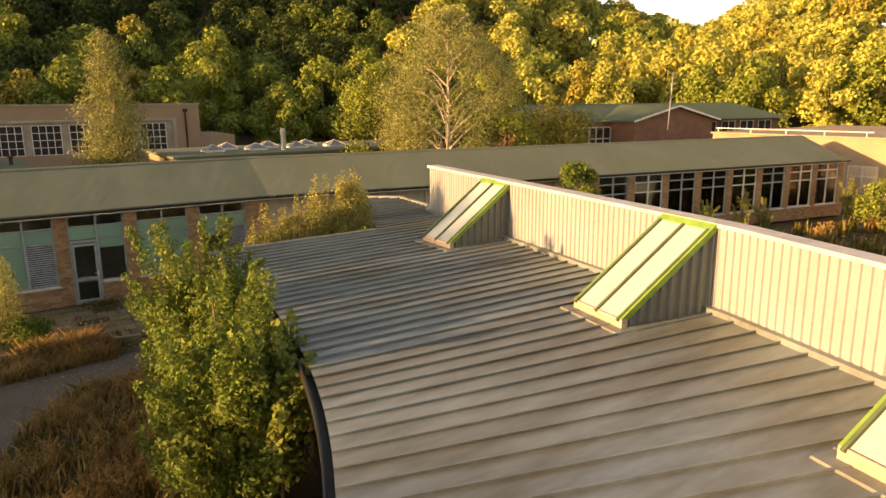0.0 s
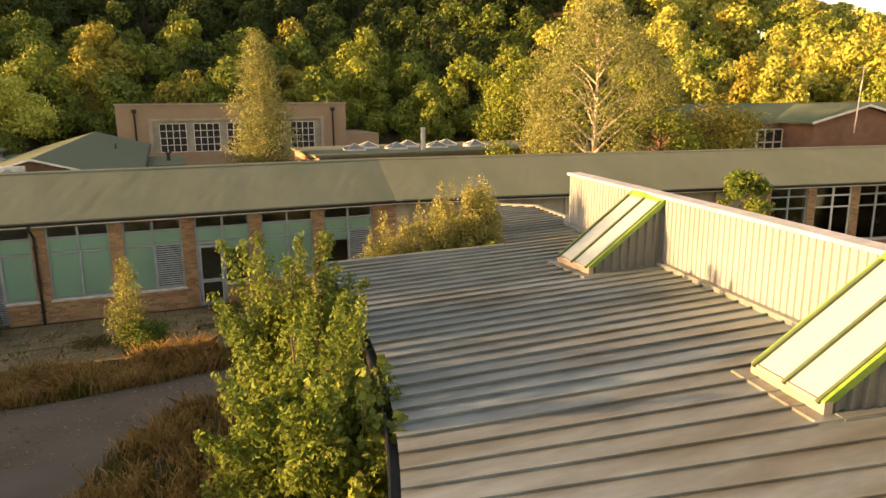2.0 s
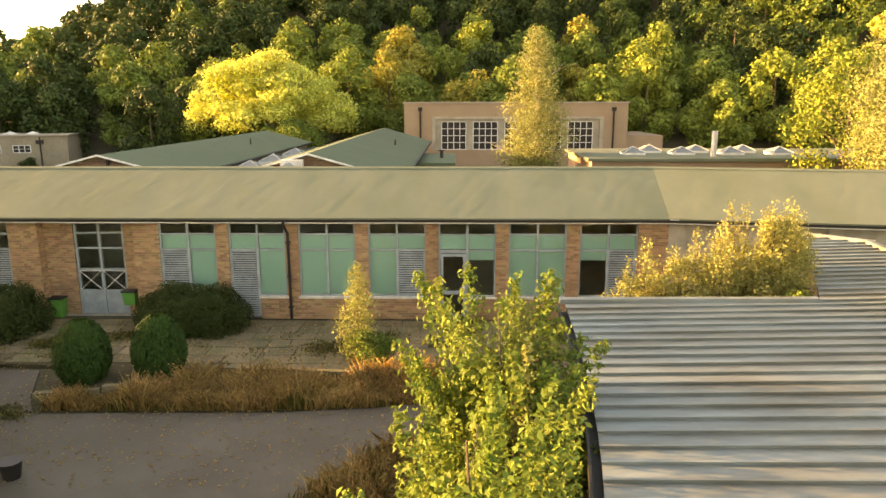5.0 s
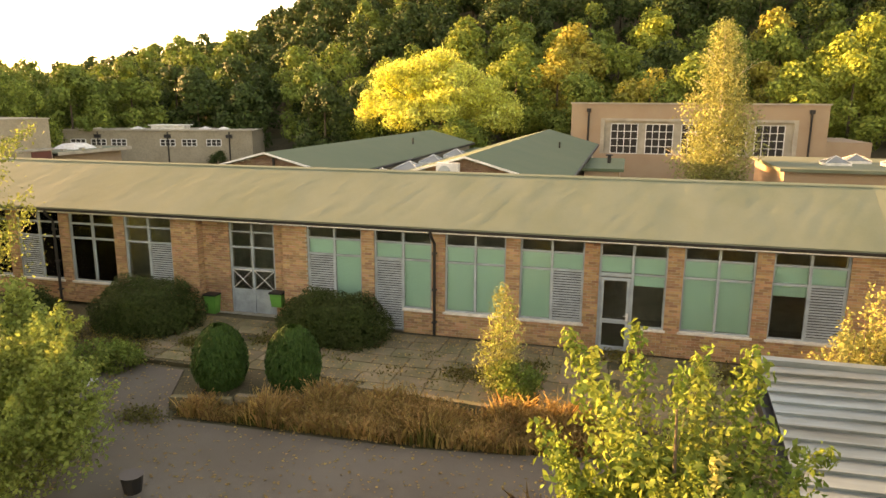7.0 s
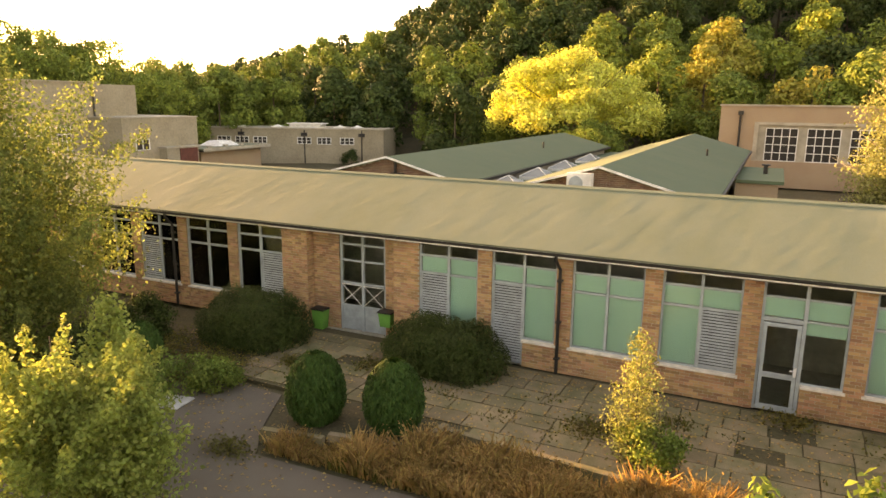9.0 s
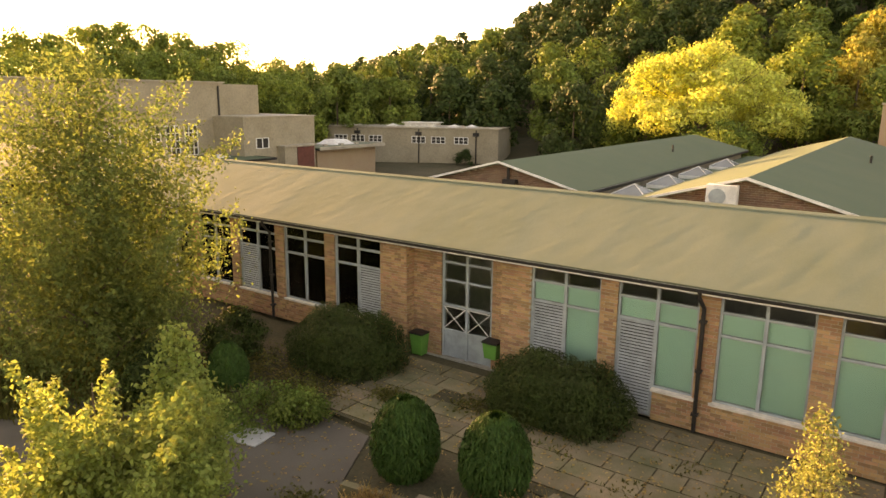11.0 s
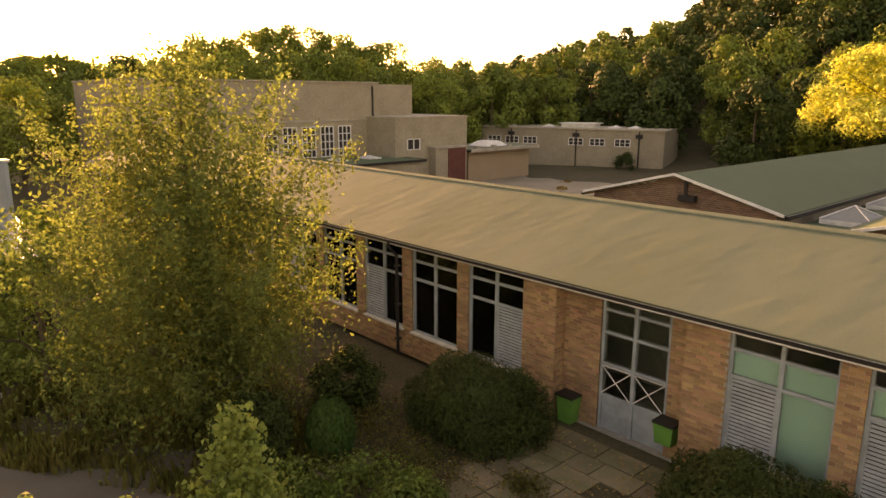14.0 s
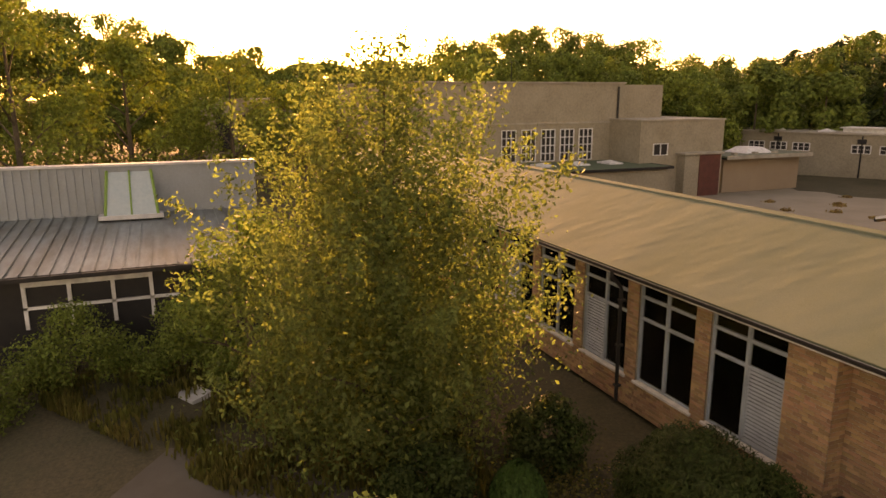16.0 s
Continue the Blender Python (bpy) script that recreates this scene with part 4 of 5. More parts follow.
for a, b in wins:
    # flat dark sheet in place of glass, painted as the unlit hall inside
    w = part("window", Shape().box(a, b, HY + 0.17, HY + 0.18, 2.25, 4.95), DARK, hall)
    fr = Shape()
    for i in range(5):
        x = a + (b - a) * i / 4
        fr.box(x - 0.035, x + 0.035, HY + 0.1, HY + 0.17, 2.25, 4.95)
    for i in range(5):
        z = 2.25 + 2.7 * i / 4
        fr.box(a, b, HY + 0.105, HY + 0.165, z - 0.03, z + 0.03)
    part("glazing_grid", fr, WHITE, w)
part("coping", Shape().box(HX0 - 0.1, HX1 + 0.1, HY - 0.12, HY + 0.6, HZ, HZ + 0.14), CONCRETE, hall)
for x in (-3.1, 15.9):
    part("downpipe", Shape().tube([(x, HY - 0.1, 6.2), (x, HY - 0.1, 0)], [0.09, 0.09], 6).box(x - 0.2, x + 0.2, HY - 0.25, HY, 6.0, 6.35), BLACK, hall)
solid("hall_annexe", Shape().box(17.3, 21, 48.5, 58, 0, 3.6), PALE_BRICK, "low brick annexe beside the hall", "building")
# flat roofed block with rooflights and a flue
fb = thing("flat_block", "flat-roofed brick block with rooflights and a flue", "building")
part("wall", Shape().box(9.7, 34, 26, 36, 0, 2.9), PALE_BRICK, fb)
part("roof", Shape().box(9.4, 34.3, 25.7, 36.3, 2.9, 3.1), FELT, fb)
flue = thing("flue", "pale metal flue on the flat roof", "flue", m=pose(18.4, 27.5, 3.1))
part("stack", Shape().tube([(0, 0, 0), (0, 0, 1.75)], [0.2, 0.2], 10), PALE_SHEET, flue)
for i in range(7):
    pyramid_light(13.3 + i * 1.75, 29.5 + (i % 2) * 2.2, 3.1, 1.5, 0.4, "rooflights on the flat block")
lb = thing("low_block", "low flat-roofed brick block behind the gables", "building")
part("wall", Shape().box(-1.8, 0.2, 22.2, 30, 0, 2.95), PALE_BRICK, lb)
part("roof", Shape().box(-2, 0.45, 22, 30.2, 2.95, 3.12), GREEN_FELT, lb, "green felt flat roof")
part("vent", Shape().tube([(-0.5, 26, 3.1), (-0.5, 26, 3.6)], [0.12, 0.12], 8).box(-0.72, -0.28, 25.78, 26.22, 3.6, 3.66), BLACK, lb)

# tower block, lower blocks and the long single storey range to the west
tower = thing("tower_block", "rendered two-storey block with tall windows", "building")
part("wall", Shape().box(-80, -62, 8, 32, -2.3, 8.3).box(-79, -62.6, 32, 37, -2.3, 8.2), RENDER, tower)
part("coping", Shape().box(-80.1, -61.85, 7.9, 32.1, 8.3, 8.42), CONCRETE, tower)
part("band", Shape().box(-62.0, -61.9, 8, 32, 4.6, 4.75), CONCRETE, tower)
for i in range(5):
    y = 18.8 + 2.05 * i
    fr = Shape()
    for j in range(4):
        fr.box(-61.98, -61.88, y + 1.45 * j / 3 - 0.04, y + 1.45 * j / 3 + 0.04, 1.2, 4.1)
    for j in range(5):
        fr.box(-61.975, -61.89, y, y + 1.45, 1.2 + 2.9 * j / 4 - 0.04, 1.2 + 2.9 * j / 4 + 0.04)
    # dark sheet again, room shade painted behind the grid
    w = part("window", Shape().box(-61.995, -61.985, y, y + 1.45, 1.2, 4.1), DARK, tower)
    part("glazing_grid", fr, WHITE, w)
part("downpipe", Shape().tube([(-61.85, 31.2, 8.0), (-61.85, 31.2, -2.2)], [0.1, 0.1], 6), BLACK, tower)
part("aerial", Shape().tube([(-78, 28, 8.3), (-78, 28, 11.1)], [0.05, 0.03], 5).box(-78.5, -77.5, 27.98, 28.02, 10.9, 10.95), BLACK, tower)
lo = thing("lower_block", "lower flat-roofed rendered block", "building")
part("wall", Shape().box(-72, -57.3, 30.5, 40.2, -2.3, 4.9), RENDER, lo)
part("coping", Shape().box(-72.1, -57.2, 30.4, 40.3, 4.9, 5.02), CONCRETE, lo)
w = part("window", Shape().box(-57.29, -57.28, 32.0, 33.6, 1.8, 2.8), DARK, lo)
part("window_frame", Shape().box(-57.3, -57.22, 31.95, 32.05, 1.8, 2.8).box(-57.3, -57.22, 32.75, 32.85, 1.8, 2.8).box(-57.3, -57.22, 33.55, 33.65, 1.8, 2.8).box(-57.3, -57.22, 31.95, 33.65, 1.75, 1.82).box(-57.3, -57.22, 31.95, 33.65, 2.78, 2.85), WHITE, w)
ext = thing("flat_extension", "flat-roofed extension in front of the rendered block", "building")
part("wall", Shape().box(-61.9, -54.4, 15.3, 31.3, -2.3, 0.92), RENDER, ext)
part("roof", Shape().box(-61.9, -54.0, 15, 31.7, 0.92, 1.08), GREEN_FELT, ext, "dark felt flat roof")
part("fascia", Shape().box(-54.0, -53.95, 15, 31.7, 0.9, 1.12).box(-61.9, -54.0, 31.7, 31.75, 0.9, 1.12), BLACK, ext)
for y in (20.5, 24.0, 27.5):
    part("rooflight", Shape().box(-59.6, -57.6, y, y + 1.5, 1.08, 1.2).add([(-59.5, y + 0.1, 1.2), (-57.7, y + 0.1, 1.2), (-57.7, y + 1.4, 1.2), (-59.5, y + 1.4, 1.2), (-58.6, y + 0.75, 1.42)], [(0, 1, 4), (1, 2, 4), (2, 3, 4), (3, 0, 4)]), WHITE, ext, "pale dome rooflight")
porch = thing("porch", "low porch with a dark red door", "building")
part("wall", Shape().box(-60, -56.2, 34.8, 39.1, -2.3, 1.82), RENDER, porch)
part("roof", Shape().box(-60, -56.0, 34.6, 39.25, 1.82, 1.98), CONCRETE, porch)
part("door", Shape().box(-56.2, -56.12, 36.5, 38.9, -2.2, 1.75), DOOR_RED, porch, "dark red door")
ki = thing("canopy_block", "small brick block with an overhanging flat roof", "building")
part("wall", Shape().box(-62, -57, 40.2, 50, -2.3, 1.1), PALE_BRICK, ki)
part("roof", Shape().box(-62.6, -56.0, 39.6, 50.6, 1.35, 1.5), FELT, ki)
part("fascia", Shape().box(-56.0, -55.92, 39.6, 50.6, 1.2, 1.56).box(-62.6, -56.0, 50.6, 50.68, 1.2, 1.56), CONCRETE, ki)
part("soffit", Shape().box(-62, -56.0, 39.6, 50.6, 1.2, 1.34), BLACK, ki)
for y in (41.6, 44.2, 46.8):
    part("vent", Shape().box(-57.6, -57.2, y, y + 0.5, 1.5, 1.72), CONCRETE, ki)
dome = Shape()
dome.add([(-61, 44, 1.5), (-58, 44, 1.5), (-58, 47.5, 1.5), (-61, 47.5, 1.5), (-60.3, 44.8, 2.05), (-58.7, 44.8, 2.05), (-58.7, 46.7, 2.05), (-60.3, 46.7, 2.05)],
         [(4, 5, 6, 7), (0, 1, 5, 4), (1, 2, 6, 5), (2, 3, 7, 6), (3, 0, 4, 7)])
solid("rooflight", dome, WHITE, "white domed rooflight on the canopy block", "rooflight")
lr = thing("long_range", "long low rendered range with strip windows", "building", m=Matrix.Translation((-47.7, 63.8, 0)) @ pose(0, 0, 0, 0, 0, 18))
part("wall", Shape().box(-31, 0, 0, 8, -2.3, 2.9), RENDER, lr)
part("coping", Shape().box(-31.2, 0.2, -0.2, 8.2, 2.9, 3.05), CONCRETE, lr)
for x in (-23.5, -20.9, -18.3, -12.0, -9.2, -6.0):
    w = part("window", Shape().box(x, x + 1.9, -0.012, -0.004, 0.95, 1.8), DARK, lr)
    fr = Shape()
    for j in range(4):
        fr.box(x + 1.9 * j / 3 - 0.05, x + 1.9 * j / 3 + 0.05, -0.06, 0, 0.95, 1.8)
    fr.box(x, x + 1.9, -0.055, 0, 0.9, 0.98).box(x, x + 1.9, -0.055, 0, 1.77, 1.85).box(x, x + 1.9, -0.055, 0, 1.35, 1.4)
    part("glazing_grid", fr, WHITE, w)
for x in (-20, -11, -3):
    part("downpipe", Shape().tube([(x, -0.1, 2.8), (x, -0.1, -2.1)], [0.08, 0.08], 6), BLACK, lr)
for x in (-22, -16.5, -7.5, -5.0):
    part("rooflight", Shape().box(x, x + 1.4, 2.0, 3.4, 3.05, 3.16).add([(x + 0.1, 2.1, 3.16), (x + 1.3, 2.1, 3.16), (x + 1.3, 3.3, 3.16), (x + 0.1, 3.3, 3.16), (x + 0.7, 2.7, 3.42)], [(0, 1, 4), (1, 2, 4), (2, 3, 4), (3, 0, 4)]), WHITE, lr, "pale dome rooflight")
for x in (-20, -11, -3):
    part("hopper", Shape().extrude([(-0.34, 2.05), (-0.34, 2.45), (0.0, 2.45), (0.0, 1.95)], x - 0.4, x + 0.4), BLACK, lr, "dark rainwater hopper")
part("rooflight", Shape().box(-14, -9.5, 2.5, 5, 3.05, 3.5).box(-14.3, -9.2, 2.2, 5.3, 3.5, 3.6), WHITE, lr, "white raised rooflight")

# brick house with a gable and mast to the east
BB = Matrix.Translation((46.9, 12.2, 0)) @ pose(0, 0, 0, 0, 0, -9.8)
bb = thing("brick_house", "brown brick house with a dark felt roof and cross gable", "building", m=BB)
part("wall", Shape().box(0, 17, 3.5, 10, 0, 5.0), RED_BRICK, bb)
g = Shape().add([(-4.6, -1.2, 0), (3.6, -1.2, 0), (3.6, -1.2, 5.15), (-0.5, -1.2, 6.2), (-4.6, -1.2, 5.15), (-4.6, 6, 0), (3.6, 6, 0), (3.6, 6, 5.15), (-0.5, 6, 6.2), (-4.6, 6, 5.15)],
                [(0, 1, 2, 3, 4), (9, 8, 7, 6, 5), (1, 6, 7, 2), (4, 9, 5, 0)])
part("gable_wall", g, RED_BRICK, bb, "brown brick gable wall")
r = Shape()
for xa, za, xb, zb in ((-0.5, 6.4, -5.1, 5.2), (-0.5, 6.4, 4.1, 5.2)):
    r.add([(xa, -1.6, za), (xb, -1.6, zb), (xb, 6, zb), (xa, 6, za), (xa, -1.6, za - 0.15), (xb, -1.6, zb - 0.15), (xb, 6, zb - 0.15), (xa, 6, za - 0.15)],
          [(0, 1, 2, 3), (7, 6, 5, 4), (0, 4, 5, 1), (2, 6, 7, 3), (1, 5, 6, 2)])
r.add([(-13.6, 1.6, 5.0), (18, 2.8, 5.0), (14.2, 7, 6.5), (-11.5, 6, 6.5), (18, 11, 5), (-13.6, 10, 5)], [(0, 1, 2, 3), (3, 2, 4, 5), (1, 4, 2), (0, 3, 5)])
part("roof", r, GREEN_FELT, bb, "dark felt roof")
part("bargeboard", Shape().add([(-5.1, -1.64, 5.22), (-0.5, -1.64, 6.42), (4.1, -1.64, 5.22), (4.1, -1.64, 5.05), (-0.5, -1.64, 6.24), (-5.1, -1.64, 5.05)], [(0, 1, 4, 5), (1, 2, 3, 4)]), WHITE, bb)
for x in (-9.0, -6.9):
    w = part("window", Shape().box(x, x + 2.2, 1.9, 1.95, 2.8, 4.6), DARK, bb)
    fr = Shape()
    for j in range(4):
        fr.box(x + 2.2 * j / 3 - 0.05, x + 2.2 * j / 3 + 0.05, 1.85, 1.9, 2.8, 4.6)
    fr.box(x, x + 2.2, 1.86, 1.9, 3.6, 3.7).box(x, x + 2.2, 1.86, 1.9, 4.55, 4.65).box(x, x + 2.2, 1.86, 1.9, 2.75, 2.85)
    part("glazing_grid", fr, WHITE, w)
part("side_wall", Shape().box(-13.2, -4.6, 2, 9, 0, 5.0), RED_BRICK, bb)
for x in (4.6, 7.0, 9.4, 11.8, 14.2):
    w = part("window", Shape().box(x, x + 1.8, 3.44, 3.49, 3.9, 4.8), DARK, bb)
    part("glazing_grid", Shape().box(x, x + 0.08, 3.4, 3.44, 3.9, 4.8).box(x + 0.9, x + 0.98, 3.4, 3.44, 3.9, 4.8).box(x + 1.72, x + 1.8, 3.4, 3.44, 3.9, 4.8).box(x, x + 1.8, 3.4, 3.44, 4.75, 4.82), WHITE, w)
solid("mast", Shape().tube([(0, 0, 0), (0.25, 0, 4.6)], [0.05, 0.035], 6).box(-0.3, 0.7, -0.02, 0.02, 4.5, 4.54), WHITE, "slim white aerial mast beside the gable", "mast", m=BB @ pose(-1.8, -1.8, 4.4))
# flat-roofed block that closes the end of the wing, facing the sun
eb = thing("end_block", "flat-roofed buff brick block in full sun", "building")
part("wall", Shape().box(43.4, 62, -14, 5.5, -0.1, 4.35), SUN_BRICK, eb)
part("coping", Shape().box(43.25, 62, -14.1, 5.6, 4.35, 4.47), SUN_BRICK, eb)
for i in range(5):
    part("rail_post", Shape().tube([(43.6, 5.2 - 2.6 * i, 4.47), (43.6, 5.2 - 2.6 * i, 4.75)], [0.04, 0.04], 6), WHITE, eb)
part("rail", Shape().tube([(43.6, 5.4, 4.75), (43.6, -5.6, 4.75)], [0.04, 0.04], 6), WHITE, eb, "white pipe rail along the parapet")
for y in (-11.0, -8.6, -6.2, -3.8):
    w = part("window", Shape().box(43.38, 43.395, y, y + 1.8, 1.0, 2.7), TAN_BLIND, eb)
    g = Shape().box(43.33, 43.38, y, y + 1.8, 1.0, 1.08).box(43.33, 43.38, y, y + 1.8, 2.0, 2.08).box(43.33, 43.38, y, y + 1.8, 2.62, 2.7)
    for k in range(3):
        g.box(43.325, 43.38, y + 0.87 * k, y + 0.87 * k + 0.07, 1.0, 2.7)
    part("glazing_grid", g, WHITE, w)
# vents and pipes on the brick gable
solid("wall_vent", Shape().box(-0.3, 0.3, -0.25, 0, 0, 0.22).tube([(-0.1, -0.1, 0.2), (-0.1, -0.1, 0.75)], [0.07, 0.07], 8), BLACK, "black flue and vent on the brick gable", "vent", m=pose(-15.6, 10.87, 3.5))

# second metal pavilion beyond the big birch
p2 = thing("pavilion_west", "second pavilion with metal roof and fluted clerestory", "building")
n = 34
for i in range(n):
    y0, y1 = -6.6 - 0.36 * (i + 1), -6.6 - 0.36 * i
    s = Shape()
    s.add([(-26, y0, 2.5), (-33, y0, 2.95), (-33, y1, 2.95), (-26, y1, 2.5), (-26, y0, 2.56), (-33, y0, 3.01), (-33, y0 + 0.03, 3.01), (-26, y0 + 0.03, 2.56)], [(0, 1, 2, 3), (0, 1, 5, 4), (4, 5, 6, 7), (7, 6, 1, 0)])
    part("roof_sheet", s, METAL, p2)
s = Shape()
for i in range(46):
    y0 = -6.4 - i * 0.27
    s.box(-33.4, -33.0, y0 - 0.27, y0, 0, 4.7).box(-33.0, -32.965, y0 - 0.15, y0 - 0.02, 2.95, 4.7)
part("clerestory_wall", s, CLAD, p2, "fluted metal cladding")
part("coping", Shape().box(-33.5, -32.9, -19, -6.35, 4.7, 4.78), PALE_SHEET, p2)
# black here paints the shadow below the west pavilion's eave
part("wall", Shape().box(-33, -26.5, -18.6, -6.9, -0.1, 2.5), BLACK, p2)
part("gutter", Shape().box(-26.0, -25.88, -18.8, -6.6, 2.36, 2.48), BLACK, p2)
sk = part("skylight", Shape().box(-32.3, -31.7, -11.9, -9.8, 2.95, 3.1), PALE_SHEET, p2)
part("pane", Shape().add([(-31.8, -11.65, 3.1), (-31.8, -10.0, 3.1), (-32.95, -10.15, 4.5), (-32.95, -11.55, 4.5), (-32.9, -11.65, 3.0), (-32.9, -10.0, 3.0)], [(0, 1, 2, 3), (0, 3, 4), (1, 5, 2)]), OPAL, sk)
part("frame", Shape().tube([(-31.78, -11.68, 3.08), (-32.93, -11.58, 4.55)], [0.05, 0.05], 4).tube([(-31.78, -9.97, 3.08), (-32.93, -10.12, 4.55)], [0.05, 0.05], 4).tube([(-31.78, -10.83, 3.1), (-32.93, -10.85, 4.55)], [0.03, 0.03], 4), LIME, sk)
fr = Shape().box(-26.5, -26.4, -13.5, -10.2, 2.1, 2.25).box(-26.5, -26.4, -9.5, -8.8, 2.25, 2.4)
for y in (-13.5, -12.4, -11.3, -10.3):
    fr.box(-26.5, -26.42, y, y + 0.1, 0.9, 2.1)
fr.box(-26.5, -26.42, -13.5, -9.5, 1.45, 1.53)
part("window_frame", fr, WHITE, p2)

wb = thing("grey_block", "grey flat-roofed block among the western trees", "building")
part("wall", Shape().box(-78, -70, -6.0, 1.6, -0.2, 6.9), RENDER, wb)
part("coping", Shape().box(-78.1, -69.9, -6.1, 1.7, 6.9, 7.05), CONCRETE, wb)
for y in (-5.2, -3.4, -1.6):
    part("window", Shape().box(-70.0, -69.96, y, y + 1.1, 2.4, 5.6), DARK, wb)

# ---- trees and planting ----


def woods():
    """Hillside woodland in a few kinds of foliage, each one joined mesh."""
    kinds = {"a": (L_OLIVE, "olive green hillside woodland"), "b": (L_GOLD, "golden green hillside woodland"), "c": (L_RUST, "rust coloured autumn trees on the hillside"), "d": (L_DARK, "dark green hillside woodland"), "e": (L_SUNNY, "golden woodland with low sunlight put into its pale leaf colour")}
    got = {k: [] for k in kinds}
    stems = Shape()
    rnd = random.Random(11)
    for r0 in range(88, 206, 8):
        da = math.degrees(7.6 / r0)
        az = -72.0
        while az < 82:
            a = radians(az + rnd.uniform(-0.4, 0.4) * da)
            r = r0 + rnd.uniform(-2.5, 2.5)
            az += da
            x, y = r * math.sin(a), -20 + r * math.cos(a)
            if az < -22 and r < 104 or az > 44 and r < 92 or az < -40 and r > 150:
                continue
            z = float(rise(x, y))
            h = rnd.uniform(10, 15) * (0.9 if r < 100 else 1.0)
            front = r < 112
            p = rnd.random()
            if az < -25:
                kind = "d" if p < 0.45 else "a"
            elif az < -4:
                # beyond 118 m mostly dark leaves: evergreens, plus the upper hill's shade as colour
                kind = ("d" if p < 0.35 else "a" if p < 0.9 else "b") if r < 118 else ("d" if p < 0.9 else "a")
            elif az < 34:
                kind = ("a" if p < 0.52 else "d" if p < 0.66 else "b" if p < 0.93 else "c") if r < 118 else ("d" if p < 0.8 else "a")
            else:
                # this bearing looks sunlit through paler leaf colour
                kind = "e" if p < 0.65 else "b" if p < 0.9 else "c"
            n = int(6000 * (90 / r) ** 1.2) if front else int(2600 * (110 / r))
            size = 0.42 * (r / 90) ** 0.9
            pts, d = crown_points((x, y, z), h, rnd.uniform(3.9, 5.2), n, 0.0 if r < 125 else 0.2, 30, "round", 0.72)
            d = d + np.array([0, 0, 0.2])
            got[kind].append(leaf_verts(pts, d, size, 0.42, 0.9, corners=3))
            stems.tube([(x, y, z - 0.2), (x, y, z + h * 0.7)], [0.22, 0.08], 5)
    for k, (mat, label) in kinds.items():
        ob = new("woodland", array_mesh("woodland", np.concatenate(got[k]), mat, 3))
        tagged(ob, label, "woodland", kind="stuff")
    solid("woodland_stems", stems, BARK, "bare stems of the hillside woodland", "woodland", kind="stuff")


woods()


BELT_AZ = (-130, -100, -94, -88, -86, -83, -81, -76, -72, -67.5, -63, -58.5, -54, -51.2, -50.6, -48.5, -45.6, -42, -36)
BELT_EL = (7.5, 7.5, 6.6, 4.2, 3.2, 4.2, 2.2, 2.5, 1.9, 4.3, 4.7, 5.1, 4.6, 3.3, 1.9, 3.0, 1.6, 1.9, 2.4)


def far_trees():
    """Belt of rounded trees to the west, against the low sun: two rows, the front one lower."""
    got = {"a": [], "b": []}
    stems = Shape()
    rnd = random.Random(21)
    for row, (r0, r1, cut, step) in enumerate(((96, 112, 0.0, 0.85), (82, 92, 0.55, 1.7))):
        az = -130.0
        while az < -37:
            a = radians(az)
            r = rnd.uniform(r0, r1) + (24 if az > -46 else 0)
            x, y = -5 + r * math.sin(a), -11 + r * math.cos(a)
            el = float(np.interp(az, BELT_AZ, BELT_EL)) - cut * 3
            g = float(rise(x, y))
            h = (7.1 + r * math.tan(radians(el)) - g) * 1.08 + rnd.uniform(-0.6, 1.0)
            rad = rnd.uniform(3.6, 4.8)
            pts, d = crown_points((x, y, g), h, rad, 5200, 0.0, 15, "round", 0.55)
            got["a" if rnd.random() < 0.7 else "b"].append(leaf_verts(pts, d, 0.34, 0.6, 0.9, corners=3))
            stems.tube([(x, y, g - 0.3), (x, y, g + h * 0.6)], [0.25, 0.08], 5)
            az += step * rnd.uniform(0.8, 1.25)
    for k, mat, label in (("a", L_OLIVE, "olive belt of trees on the western skyline"), ("b", L_GOLD, "golden trees in the western belt")):
        ob = new("tree_belt", array_mesh("tree_belt", np.concatenate(got[k]), mat, 3))
        tagged(ob, label, "woodland", kind="stuff")
    solid("tree_belt_stems", stems, BARK, "stems of the western tree belt", "woodland", kind="stuff")


far_trees()
for i, (x, y, h, r) in enumerate(((-47, -24, 11.5, 5), (-50.5, -17.2, 13.8, 5.2), (-53.5, -11.5, 11.2, 4.2), (-58, -5, 10.6, 4.2), (-62, -0.5, 8.5, 4))):
    tree("broad autumn tree behind the west pavilion", (x, y, -0.1), h, r, L_GOLD, 7000, 0.26, low=0.08, lobes=26, girth=0.22, seed=40 + i, group="trees behind the west pavilion")

tree("spreading tree in bright yellow autumn leaf behind the roofs", (-20.5, 57, 0), 12.3, 10.0, L_YELLOW, 36000, 0.33, low=0.1, lobes=90, shape="dome", jitter=0.5, shell=0.5, girth=0.3, seed=3)
tree("tall slender birch with yellowing leaves by the hall", (6.3, 30, 0), 12.2, 4.0, L_BIRCH, 19000, 0.17, BIRCH_BARK, 0.05, 44, "birch", 0.16, 14, 4)
tree("large golden birch with a white trunk behind the roof", (26.0, 15, 0), 14.0, 6.2, L_BIRCH, 30000, 0.15, BIRCH_BARK, 0.06, 80, "round", 0.27, 30, 5, shell=0.45, spread=4.6)
tree("lime green tree next to the large birch", (25.0, 23, 0), 10.5, 4.0, L_GOLD, 8000, 0.24, low=0.1, lobes=22, girth=0.18, seed=66)
